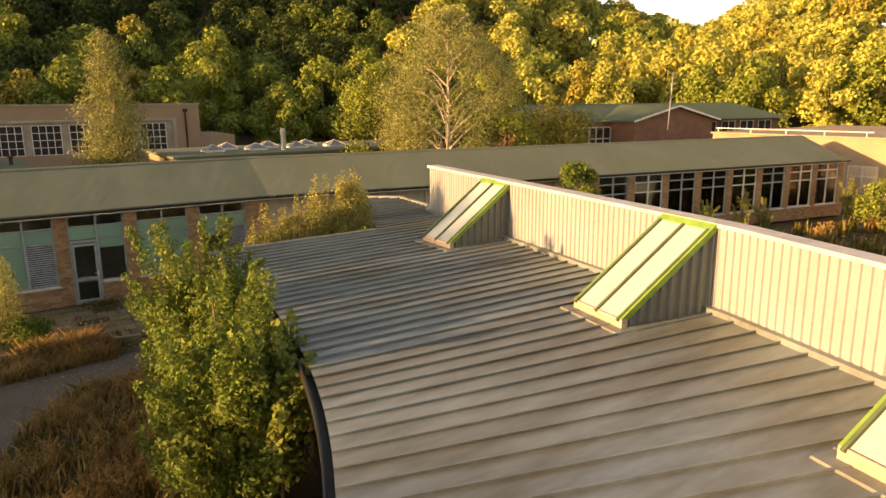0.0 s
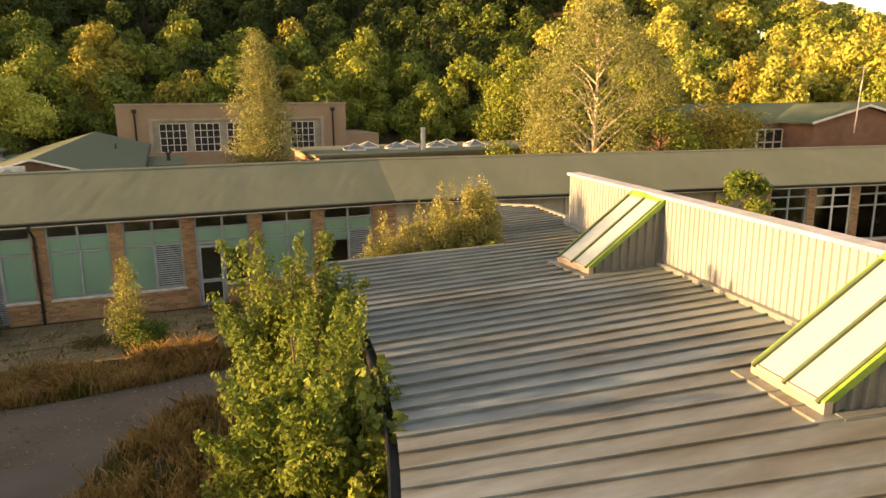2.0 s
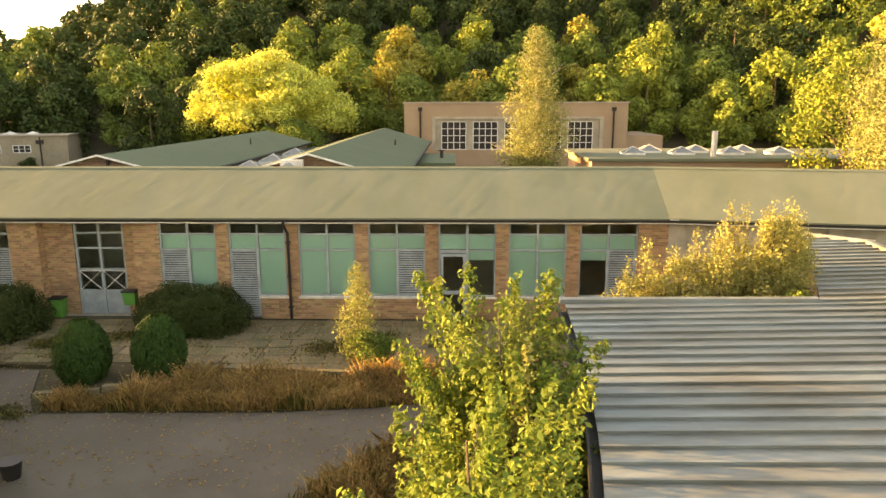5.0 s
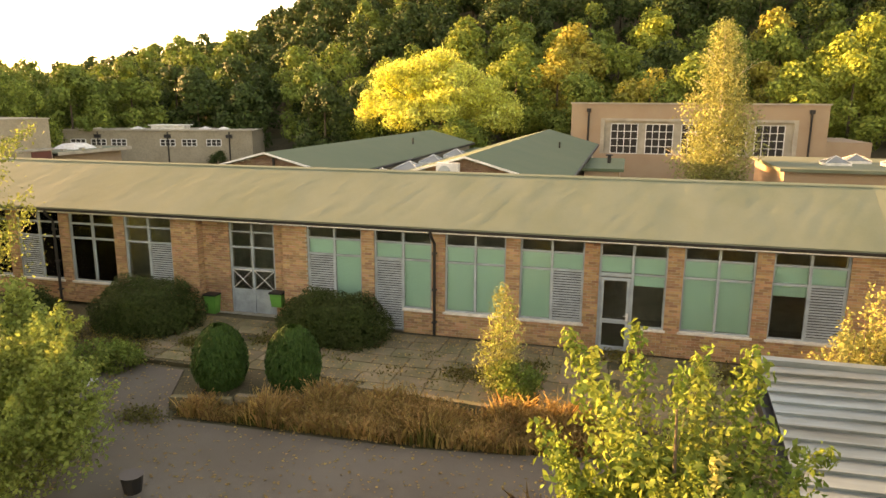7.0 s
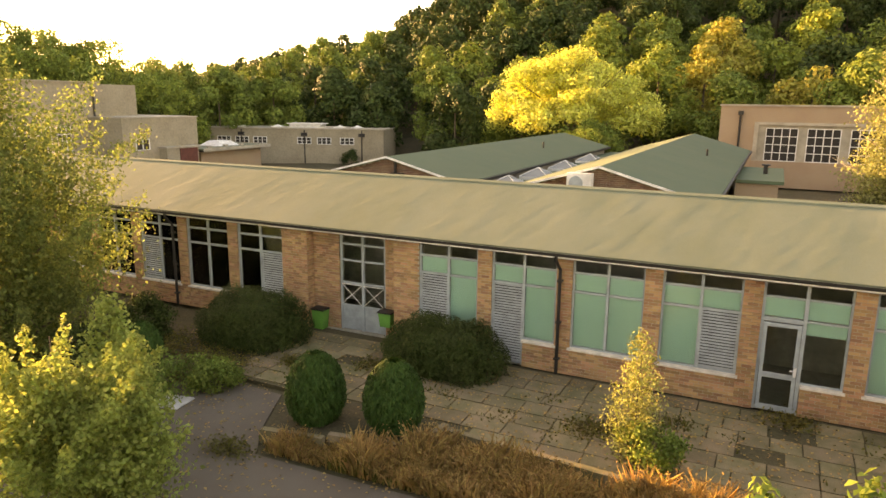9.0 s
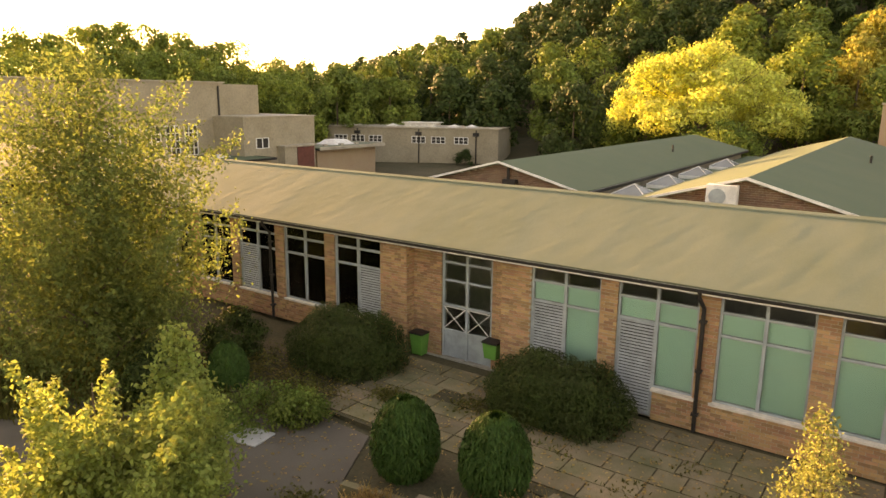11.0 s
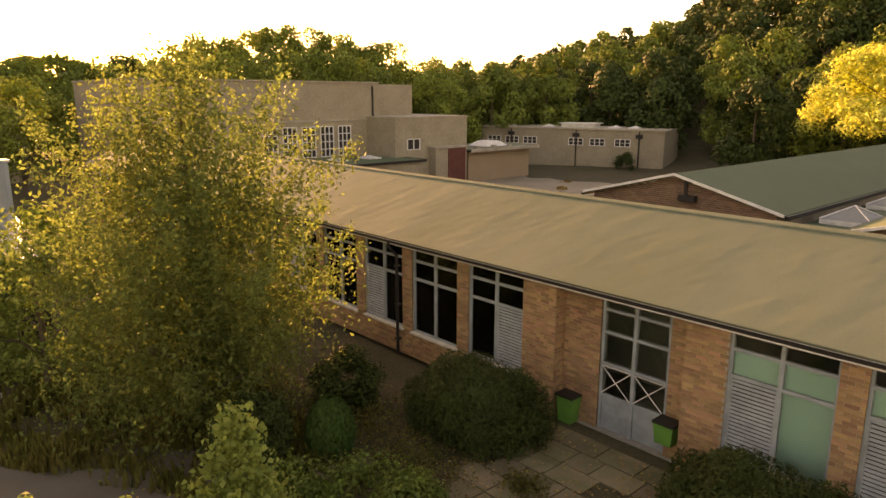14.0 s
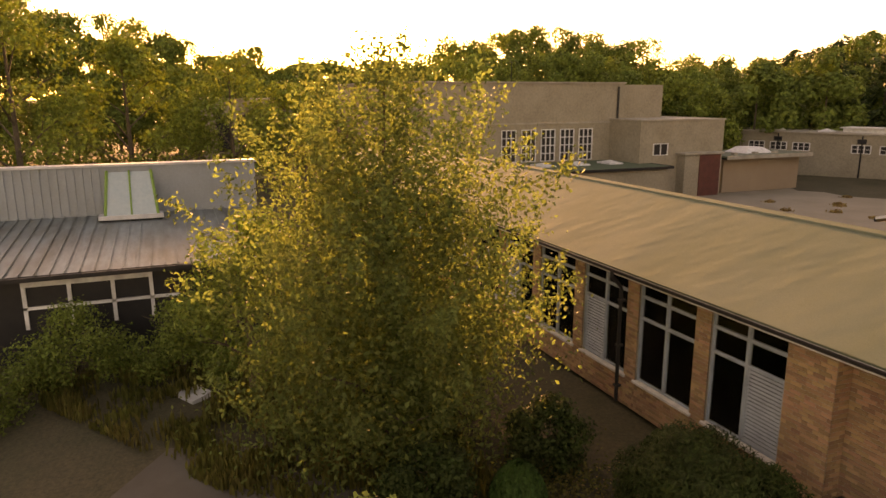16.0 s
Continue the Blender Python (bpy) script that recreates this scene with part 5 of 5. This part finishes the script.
tree("leafy green bush under the yellow tree", (-16.2, 47.5, 0), 5.4, 3.8, L_FRESH, 9000, 0.22, low=0.0, lobes=18, girth=0.1, seed=67, name="bush", category="bush")
tree("dark round bush against the long rendered range", (-51.0, 61.0, -2.2), 2.6, 1.5, L_DARK, 2500, 0.16, low=0.0, lobes=14, girth=0.05, seed=95, name="bush", category="bush")
tree("orange-tinged shrub tree beside the large birch", (30.5, 14, 0), 7.5, 3.2, L_GOLD, 5000, 0.22, low=0.1, seed=15)
tree("scrubby tree beside the brick house", (35.5, 14.5, 0), 6.6, 4.2, L_RUST, 8000, 0.22, low=0.05, seed=61)
tree("sunlit golden shrub at the meadow edge", (37.2, -9.6, -0.1), 2.8, 1.7, L_GOLD, 4000, 0.16, low=0.02, seed=62)
tree("round green bush behind the clerestory wall", (20.4, -3.7, 0), 4.7, 1.2, L_FRESH, 6500, 0.12, low=0.1, lobes=20, girth=0.05, seed=6)
for i, (x, y, h) in enumerate(((22.0, -1.0, 1.9), (24.4, -1.2, 2.3), (26.2, -1.0, 1.7), (32.3, -1.4, 2.6))):
    p = BEND @ Vector((x, y, -0.1))
    tree("scrawny yellowing shrub against the wing wall", tuple(p), h, 0.7, L_POPLAR, 1500, 0.10, low=0.0, lobes=16, shape="shoots", girth=0.02, seed=120 + i, name="shrub", category="shrub", group="shrubs along the wing")
maple = tree("young leafy maple beside the pavilion eave", (1.2, -12.6, -0.1), 4.7, 1.6, L_FRESH, 21000, 0.09, slim=0.48, low=0.03, lobes=46, shape="shoots", girth=0.05, seed=7, spread=1.3, droop=0.9)
sapling = tree("bushy green sapling under the pavilion eave", (0.8, -15.4, -0.1), 4.3, 1.55, L_FRESH, 23000, 0.09, slim=0.48, low=0.02, lobes=54, shape="shoots", girth=0.05, seed=8, spread=1.3, droop=0.9)
for ob, hh, rr in ((maple, 4.0, 1.45), (sapling, 3.6, 1.5)):
    cp, cd = crown_points((0, 0, 0), hh, rr, 9000, 0.02, 34, "round", 0.35)
    part("inner_foliage", array_mesh("inner_foliage", leaf_verts(cp, cd, 0.10, 0.7, 0.55, 0.6), L_FRESH, 4), L_FRESH, ob)
tree("young sycamore with large pale lime leaves against the eave", (1.35, -16.1, -0.1), 3.6, 0.85, L_LIME, 3200, 0.12, low=0.25, lobes=22, shape="shoots", girth=0.035, seed=58, spread=0.7, droop=0.6, slim=1.0)
tree("slim sapling with pale leaves close to the eave", (1.35, -13.4, -0.1), 4.1, 0.9, L_POPLAR, 7000, 0.065, low=0.1, lobes=20, shape="shoots", girth=0.03, seed=18, spread=0.6, droop=0.8)
tree("thin orange-leaved shrub at the pavilion corner", (1.75, -9.3, -0.1), 3.5, 1.15, L_POPLAR, 13000, 0.06, low=0.0, lobes=60, shape="birch", girth=0.03, seed=9, spread=0.8, shell=0.15)
tree("small yellow sapling on the paved terrace", (-2.05, -3.6, 0), 2.75, 0.95, L_POPLAR, 5200, 0.06, low=0.0, lobes=60, shape="birch", girth=0.025, count=16, seed=10, spread=0.7, droop=0.6, shell=0.1)
tree("low green shoots round the terrace sapling", (-1.75, -3.85, 0), 0.95, 0.75, L_FRESH, 2600, 0.075, low=0.0, lobes=16, girth=0.012, seed=93, name="shrub", category="shrub")
big_birch = tree("big bushy birch glowing against the light", (-18.3, -5.7, -0.1), 8.3, 4.2, L_BACKLIT, 32000, 0.105, BARK, 0.0, 100, "shoots", 0.12, 18, 12, slim=0.5, spread=2.2)
cp, cd = crown_points((0, 0, 0), 8.2, 5.0, 36000, 0.0, 110, "birch", 0.3)
part("inner_foliage", array_mesh("inner_foliage", leaf_verts(cp, cd, 0.115, 0.7, 0.5), L_BACKLIT, 4), L_BACKLIT, big_birch)
tree("leafy sapling growing beside the birch", (-22.0, -8.0, -0.1), 4.9, 1.9, L_FRESH, 9000, 0.11, low=0.05, lobes=26, seed=31)
drive_maple = tree("young maple with yellowing leaves by the drive", (-11.4, -8.0, -0.1), 3.4, 1.35, L_LIME, 7500, 0.09, low=0.02, lobes=60, shape="birch", girth=0.035, seed=13, slim=0.8, spread=0.8, shell=0.15, jitter=1.0)
drive_sapling = tree("bright green sapling at the drive edge", (-9.7, -10.3, -0.1), 3.9, 2.1, L_LIME, 20000, 0.085, low=0.02, lobes=60, shape="shoots", girth=0.035, seed=14, spread=1.0)
for ob, hh, rr, nn, sz in ((drive_maple, 2.4, 1.1, 2600, 0.09), (drive_sapling, 3.1, 1.9, 12000, 0.085)):
    cp, cd = crown_points((0, 0, 0), hh, rr, nn, 0.0, 30, "round", 0.3)
    part("inner_foliage", array_mesh("inner_foliage", leaf_verts(cp, cd, sz, 1.0, 0.7, 0.4), L_LIME, 4), L_LIME, ob)
for x, y, w in ((-13.0, -5.1, 1.2), (-13.9, -5.9, 1.0), (-12.1, -4.6, 0.7)):
    tree("leafy green groundcover at the edge of the drive", (x, y, -0.12), 0.6, w, L_FRESH, 2600, 0.085, low=0.0, lobes=14, girth=0.012, seed=94, name="shrub", category="shrub", group="groundcover by the drive")

for i, (x, y, h, r) in enumerate(((-24.6, -12.2, 2.0, 1.7), (-24.2, -9.6, 2.2, 1.5), (-22.6, -14.2, 1.7, 1.6), (-20.6, -3.6, 2.4, 1.5), (-16.4, -3.0, 1.5, 1.0), (-15.4, -5.9, 1.5, 1.0))):
    tree("dense dark bush in the overgrown courtyard", (x, y, -0.15), h, r, L_OLIVE if i < 3 else L_HEDGE, 6500, 0.085, low=0.0, lobes=20, girth=0.03, seed=70 + i, name="bush", category="bush", group="bushes in the courtyard")

# tall shrubs behind the pavilion roof edge
for i, (x, y, h, r, n) in enumerate(((4.1, -7.1, 3.75, 0.55, 2600), (4.6, -6.8, 4.0, 0.55, 2800), (5.1, -7.0, 3.95, 0.55, 2800), (5.6, -6.6, 4.25, 0.6, 3000), (6.1, -6.9, 4.5, 0.6, 3200), (6.6, -6.5, 4.75, 0.65, 3400),
                                     (7.0, -6.9, 4.9, 0.6, 3400), (7.35, -6.9, 4.95, 0.6, 3400), (7.7, -6.3, 4.8, 0.6, 3400), (8.0, -5.9, 4.6, 0.6, 3000))):
    sh = tree("tall golden shrub behind the pavilion roof edge", (x, y, -0.1), h, r, L_SHRUB, n, 0.06, low=0.3, lobes=20, shape="shoots", girth=0.02, seed=20 + i, name="shrub", category="shrub", group="shrubs behind the pavilion")
    cp, cd = crown_points((0, 0, 0), h * 0.93, r * 1.25, n, 0.25, 22, "column", 0.3)
    part("inner_foliage", array_mesh("inner_foliage", leaf_verts(cp, cd, 0.065, 0.8, 0.6, 0.4), L_SHRUB, 4), L_SHRUB, sh)
tree("low green bush spilling over the pavilion roof corner", (7.35, -7.75, -0.1), 3.35, 0.5, L_FRESH, 2500, 0.07, low=0.5, lobes=14, girth=0.02, seed=91, name="bush", category="bush")


def topiary(x, y, h=1.6, r=0.63):
    ob = thing("topiary", "clipped egg-shaped dark green conifer on the terrace", "topiary", "clipped conifers")
    ob.location = (x, y, -0.05)
    n = 11000
    f = RNG.uniform(0.0, 1, n)
    u = np.where(f < 0.42, (0.42 - f) / 0.46, (f - 0.42) / 0.60)
    rr = r * np.sqrt(np.clip(1 - u ** 2, 0, 1)) * RNG.uniform(0.80, 1.06, n)
    a = RNG.uniform(0, 2 * np.pi, n)
    p = np.stack([rr * np.cos(a), rr * np.sin(a), f * h], axis=1)
    d = np.stack([np.cos(a), np.sin(a), 0.6 + 0 * a], axis=1)
    part("crown", array_mesh("crown", leaf_verts(p, d, 0.14, 0.5, 0.2, -3.0), L_CONIFER, 4), L_CONIFER, ob)
    core = Shape()
    core.tube([(0, 0, h * t) for t in (0.05, 0.2, 0.45, 0.7, 0.9)], [r * q for q in (0.5, 0.72, 0.82, 0.66, 0.35)], 10)
    part("inner_growth", core, L_CONIFER, ob)


topiary(-8.7, -5.08)
topiary(-6.95, -4.68)
topiary(-14.6, -4.6, 1.25, 0.46)


def hedge(x, y, rx, ry, h, label):
    ob = thing("hedge", label, "hedge")
    ob.location = (x, y, -0.05)
    n = 22000
    d = unit(RNG.normal(size=(n, 3)))
    d[:, 2] = np.abs(d[:, 2])
    k = RNG.uniform(0.82, 1.06, n)[:, None]
    lump = np.array([noise.noise((float(v[0] * 2.2), float(v[1] * 2.2), float(v[2] * 2.2))) for v in d])[:, None]
    sq = np.sign(d) * np.abs(d) ** 0.75
    p = sq * np.array([rx, ry, h]) * (k + 0.22 * lump)
    part("crown", array_mesh("crown", leaf_verts(p, d + np.array([0, 0, 0.4]), 0.115, 0.7, 0.22, -0.8), L_HEDGE, 4), L_HEDGE, ob)
    core = Shape()
    core.tube([(0, 0, h * t) for t in (0.0, 0.3, 0.6, 0.8)], [0.8, 0.85, 0.7, 0.4], 12)
    co = part("inner_growth", core, L_HEDGE, ob)
    co.scale = (rx, ry, 1)


hedge(-7.55, -1.15, 1.6, 0.95, 1.42, "overgrown dark evergreen hedge against the brick wall")
hedge(-13.55, -1.6, 1.6, 1.1, 1.5, "overgrown dark evergreen hedge beside the double door")


def blades(name, label, mat, n, sampler, h0, h1, lean=0.35, width=0.012, z=-0.12):
    x, y = sampler(n)
    h = RNG.uniform(h0, h1, n) * np.array([max(0.25, 0.85 + 0.9 * noise.noise((float(u) * 1.1, float(v) * 1.1, 5.0))) for u, v in zip(x, y)])
    a = RNG.uniform(0, 2 * np.pi, n)
    l = RNG.uniform(0, lean, n) * h
    w = width * RNG.uniform(0.6, 1.6, n)
    b = RNG.uniform(0, 2 * np.pi, n)
    base = np.stack([x, y, np.full(n, z)], axis=1)
    side = np.stack([np.cos(b) * w, np.sin(b) * w, 0 * w], axis=1)
    tip = base + np.stack([np.cos(a) * l, np.sin(a) * l, h], axis=1)
    mid = base + np.stack([np.cos(a) * l * 0.35, np.sin(a) * l * 0.35, h * 0.6], axis=1)
    v = np.stack([base - side, base + side, mid + side * 1.3, tip, mid - side * 1.3], axis=1).reshape(-1, 3)
    ob = new(name, array_mesh(name, v, mat, 5))
    tagged(ob, label, "grass", kind="stuff")
    if mat is L_DRY:
        keep = RNG.uniform(size=n) < 0.5
        heads = leaf_verts(tip[keep], np.tile(np.array([[0.0, 0.0, 1.0]]), (int(keep.sum()), 1)), width * 6, 0.9, 0.4)
        ob = new("seed_heads", array_mesh("seed_heads", heads, mat, 4))
        tagged(ob, "pale dry seed heads over the grass", "grass", kind="stuff")


def area(poly):
    """Random places inside a polygon, in clumps."""
    P = np.array(poly)

    def sample(n):
        out = []
        lo, hi = P.min(0), P.max(0)
        cl = lo + (hi - lo) * RNG.uniform(size=(max(20, n // 60), 2))
        while sum(len(o) for o in out) < n:
            q = cl[RNG.integers(len(cl), size=n)] + RNG.normal(size=(n, 2)) * 0.22
            inside = np.zeros(n, bool)
            for i in range(len(P)):
                (x1, y1), (x2, y2) = P[i], P[i - 1]
                c = (y1 > q[:, 1]) != (y2 > q[:, 1])
                inside ^= c & (q[:, 0] < (x2 - x1) * (q[:, 1] - y1) / (y2 - y1 + 1e-12) + x1)
            out.append(q[inside])
        q = np.concatenate(out)[:n]
        return q[:, 0], q[:, 1]
    return sample


bed = [(-9.0, -6.6), (-8.8, -6.15), (-6.2, -5.4), (-5.6, -4.6), (0.6, -5.05), (0.4, -6.0), (-1.2, -6.25), (-3.4, -6.5)]
blades("dry_grass", "tall straw-coloured grass along the terrace edge", L_DRY, 15000, area(bed), 0.15, 0.6, lean=0.9)
blades("weeds", "green weeds at the foot of the dry grass", L_GRASS, 4000, area(bed), 0.1, 0.35)
lawn = [(-3.3, -14), (-2.5, -10.7), (-1.7, -9.2), (-0.6, -8.1), (1.2, -8.0), (1.0, -18), (-2, -20)]
blades("dry_grass", "rough orange-brown grass beside the pavilion", L_DRY, 14000, area(lawn), 0.15, 0.5, lean=0.9)
blades("weeds", "rough green grass beside the pavilion", L_GRASS, 5000, area(lawn), 0.1, 0.4)
blades("weeds", "scattered weeds in the paving joints", L_GRASS, 1600, area([(-12.5, -3.8), (6, -4.8), (6, -0.2), (-12.5, -0.2)]), 0.03, 0.12, z=-0.03, lean=0.9)
blades("meadow", "sunlit rough meadow beyond the pavilion", L_GRASS, 9000, area([(12, -9), (14, -22), (44, -22), (41, -9), (24, -6)]), 0.3, 0.9, width=0.04)
blades("meadow", "dry meadow grass beyond the pavilion", L_DRY, 9000, area([(12, -9), (14, -22), (44, -22), (41, -9), (24, -6)]), 0.3, 0.9, width=0.04)
blades("rough_grass", "long shaded grass under the birch", L_GRASS, 16000, area([(-26, -7), (-19, -4), (-14, -4.5), (-14.5, -7), (-20, -10.5), (-25, -14)]), 0.1, 0.45, width=0.02)

# ---- small things ----
kerb = Shape()


def strip(s, a, b, w, z0, z1):
    t = Vector((b[0] - a[0], b[1] - a[1])).normalized()
    n2 = Vector((-t.y, t.x)) * w / 2
    s.prism([(a[0] + n2.x, a[1] + n2.y), (a[0] - n2.x, a[1] - n2.y), (b[0] - n2.x, b[1] - n2.y), (b[0] + n2.x, b[1] + n2.y)], z0, z1)


for i, (a, b) in enumerate((((-5.95, -4.35), (1.2, -4.9)), ((-6.15, -5.35), (-5.9, -4.25)), ((-9.3, -6.2), (-7.9, -5.95)), ((-7.9, -5.75), (-6.15, -5.45)))):
    s = Shape()
    strip(s, a, b, 0.16, -0.3, 0.17 if i else 0.12)
    solid("kerb_wall", s, SLAB, "low weathered concrete edging wall", "edging wall", "edging walls of the beds", kind="structure")
plinth = Shape().prism([(-9.35, -6.15), (-6.2, -5.3), (-5.95, -4.3), (-9.4, -4.0)], -0.3, 0.02)
solid("planting_bed", plinth, EARTH, "raised bed of bare earth under the conifers", "bed", kind="structure")
for x, y in ((-12.35, -0.1), (-9.95, -0.05)):
    b = thing("waste_bin", "small green plastic waste bin by the double door", "waste bin", "bins by the double door", m=pose(x, 0.17, 0.42 if x > -11 else 0.0))
    h = 0.42 if x > -11 else 0.6
    part("body", Shape().add([(-0.17, -0.14, 0), (0.17, -0.14, 0), (0.17, 0.14, 0), (-0.17, 0.14, 0), (-0.21, -0.18, h), (0.21, -0.18, h), (0.21, 0.18, h), (-0.21, 0.18, h)],
                             [(3, 2, 1, 0), (4, 5, 6, 7), (0, 1, 5, 4), (1, 2, 6, 5), (2, 3, 7, 6), (3, 0, 4, 7)]), GREEN_BIN, b)
    part("lid", Shape().box(-0.23, 0.23, -0.2, 0.2, h, h + 0.05), BLACK, b, "black rim")
solid("loose_board", Shape().prism([(-0.5, -0.3), (0.45, -0.35), (0.5, 0.3), (-0.45, 0.35)], 0, 0.03), PALE_SHEET, "pale flat board lying on the asphalt", "board", m=pose(-12.5, -5.75, -0.09, 0, 0, 12))
solid("concrete_block", Shape().box(-0.4, 0.4, -0.28, 0.28, 0.0, 0.12), PALE_SHEET, "pale slab lying in the rough grass", "slab", m=pose(-22.6, -9.4, -0.14, 8, 0, 30))
pot = thing("plant_pot", "black plastic plant pot at the drive edge", "plant pot", m=pose(-7.75, -9.45, -0.1))
part("pot", Shape().tube([(0, 0, 0), (0, 0, 0.32), (0, 0, 0.34)], [0.15, 0.2, 0.215], 14), BLACK, pot)
lamp = thing("street_lamp", "dark lamp post at the meadow edge", "lamp post", m=pose(41.2, -8.4, -0.14))
part("post", Shape().tube([(0, 0, 0), (0, 0, 3.9)], [0.09, 0.06], 8), BLACK, lamp)
part("lantern", Shape().box(-0.2, 0.2, -0.2, 0.2, 3.9, 4.25).tube([(0, 0, 4.25), (0, 0, 4.6)], [0.2, 0.12], 8), BLACK, lamp)

solid("yard", Shape().prism([(-57, 24), (-36, 24), (-34.5, 44), (-38, 60), (-57, 56)], -2.3, -2.08), YARD, "pale cracked yard behind the classroom block", "yard", kind="structure")
blades("weeds", "dry weeds breaking through the yard", L_DRY, 1800, area([(-54, 26), (-37, 26), (-36, 42), (-50, 50)]), 0.04, 0.2, width=0.04, z=-2.08)

n = 5200
q = np.stack([RNG.uniform(-16, 2, n), -0.3 - 9.5 * RNG.uniform(0, 1, n) ** 1.3, np.full(n, 0.012)], axis=1)
q[:, 2] = np.where(q[:, 1] < -4.6, -0.09, 0.012)
q[:, 2] = np.where((q[:, 0] < -12.8) & (q[:, 1] > -4.6), -0.13, q[:, 2])
lt = new("fallen_leaves", array_mesh("fallen_leaves", leaf_verts(q, np.tile(np.array([[0.0, 0.0, 1.0]]), (n, 1)), 0.07, 0.15, 0.7), L_DRY, 4))
tagged(lt, "brown fallen leaves strewn over paving and drive", "leaf litter", kind="stuff")
for ax, ay, aw, nn in ((-13.2, -3.6, 1.3, 1500), (-11.2, -2.6, 0.5, 500), (-9.2, -1.9, 0.6, 400), (-13.6, -4.7, 0.9, 1200), (-15.5, -3.2, 1.6, 1800), (0.8, -0.5, 0.6, 500), (3.5, -1.2, 1.2, 800), (-3.0, -2.9, 0.8, 700), (-9.6, -6.9, 0.6, 500)):
    pz = RNG.normal(size=(nn, 3)) * np.array([aw * 0.5, aw * 0.35, 0.06]) + np.array([ax, ay, 0.08 if ay > -4 else 0.0])
    ob = new("weed_patch", array_mesh("weed_patch", leaf_verts(pz, np.tile(np.array([[0.0, 0.0, 1.0]]), (nn, 1)), 0.075, 0.7, 0.6), L_GRASS, 4))
    tagged(ob, "low patch of green weeds spreading over the paving", "weeds", kind="stuff")

# paving slabs and single bricks
slab_mesh = [Shape().box(-a / 2, a / 2, -0.295, 0.295, -0.05, 0.0).mesh("slab", SLAB) for a in (0.59, 0.89)]
rnd = random.Random(5)
for row in range(7):
    y = -0.45 - row * 0.62
    x = -12.5 + (0.3 if row % 2 else 0)
    while x < 3.2:
        k = 1 if rnd.random() < 0.6 else 0
        ln = 0.89 if k else 0.59
        if not (x < -5.8 and y < -3.9) and rnd.random() > 0.04:
            part("slab", slab_mesh[k], None, terrace, "", pose(x + ln / 2, y, rnd.uniform(-0.006, 0.008), rnd.uniform(-0.6, 0.6), rnd.uniform(-0.6, 0.6), rnd.uniform(-0.6, 0.6)))
        x += ln + 0.03
for x0, x1, yy, z0, z1 in NEAR_PIERS:
    for cx, cz, ln in brick_rects(x0, x1, z0, z1):
        ob = part("brick", BRICK_MESH, None, wall_front, "", pose(cx, yy + 0.042 + rnd.uniform(-0.003, 0.003), cz))
        ob.scale = (ln / 0.215, 1, 1)
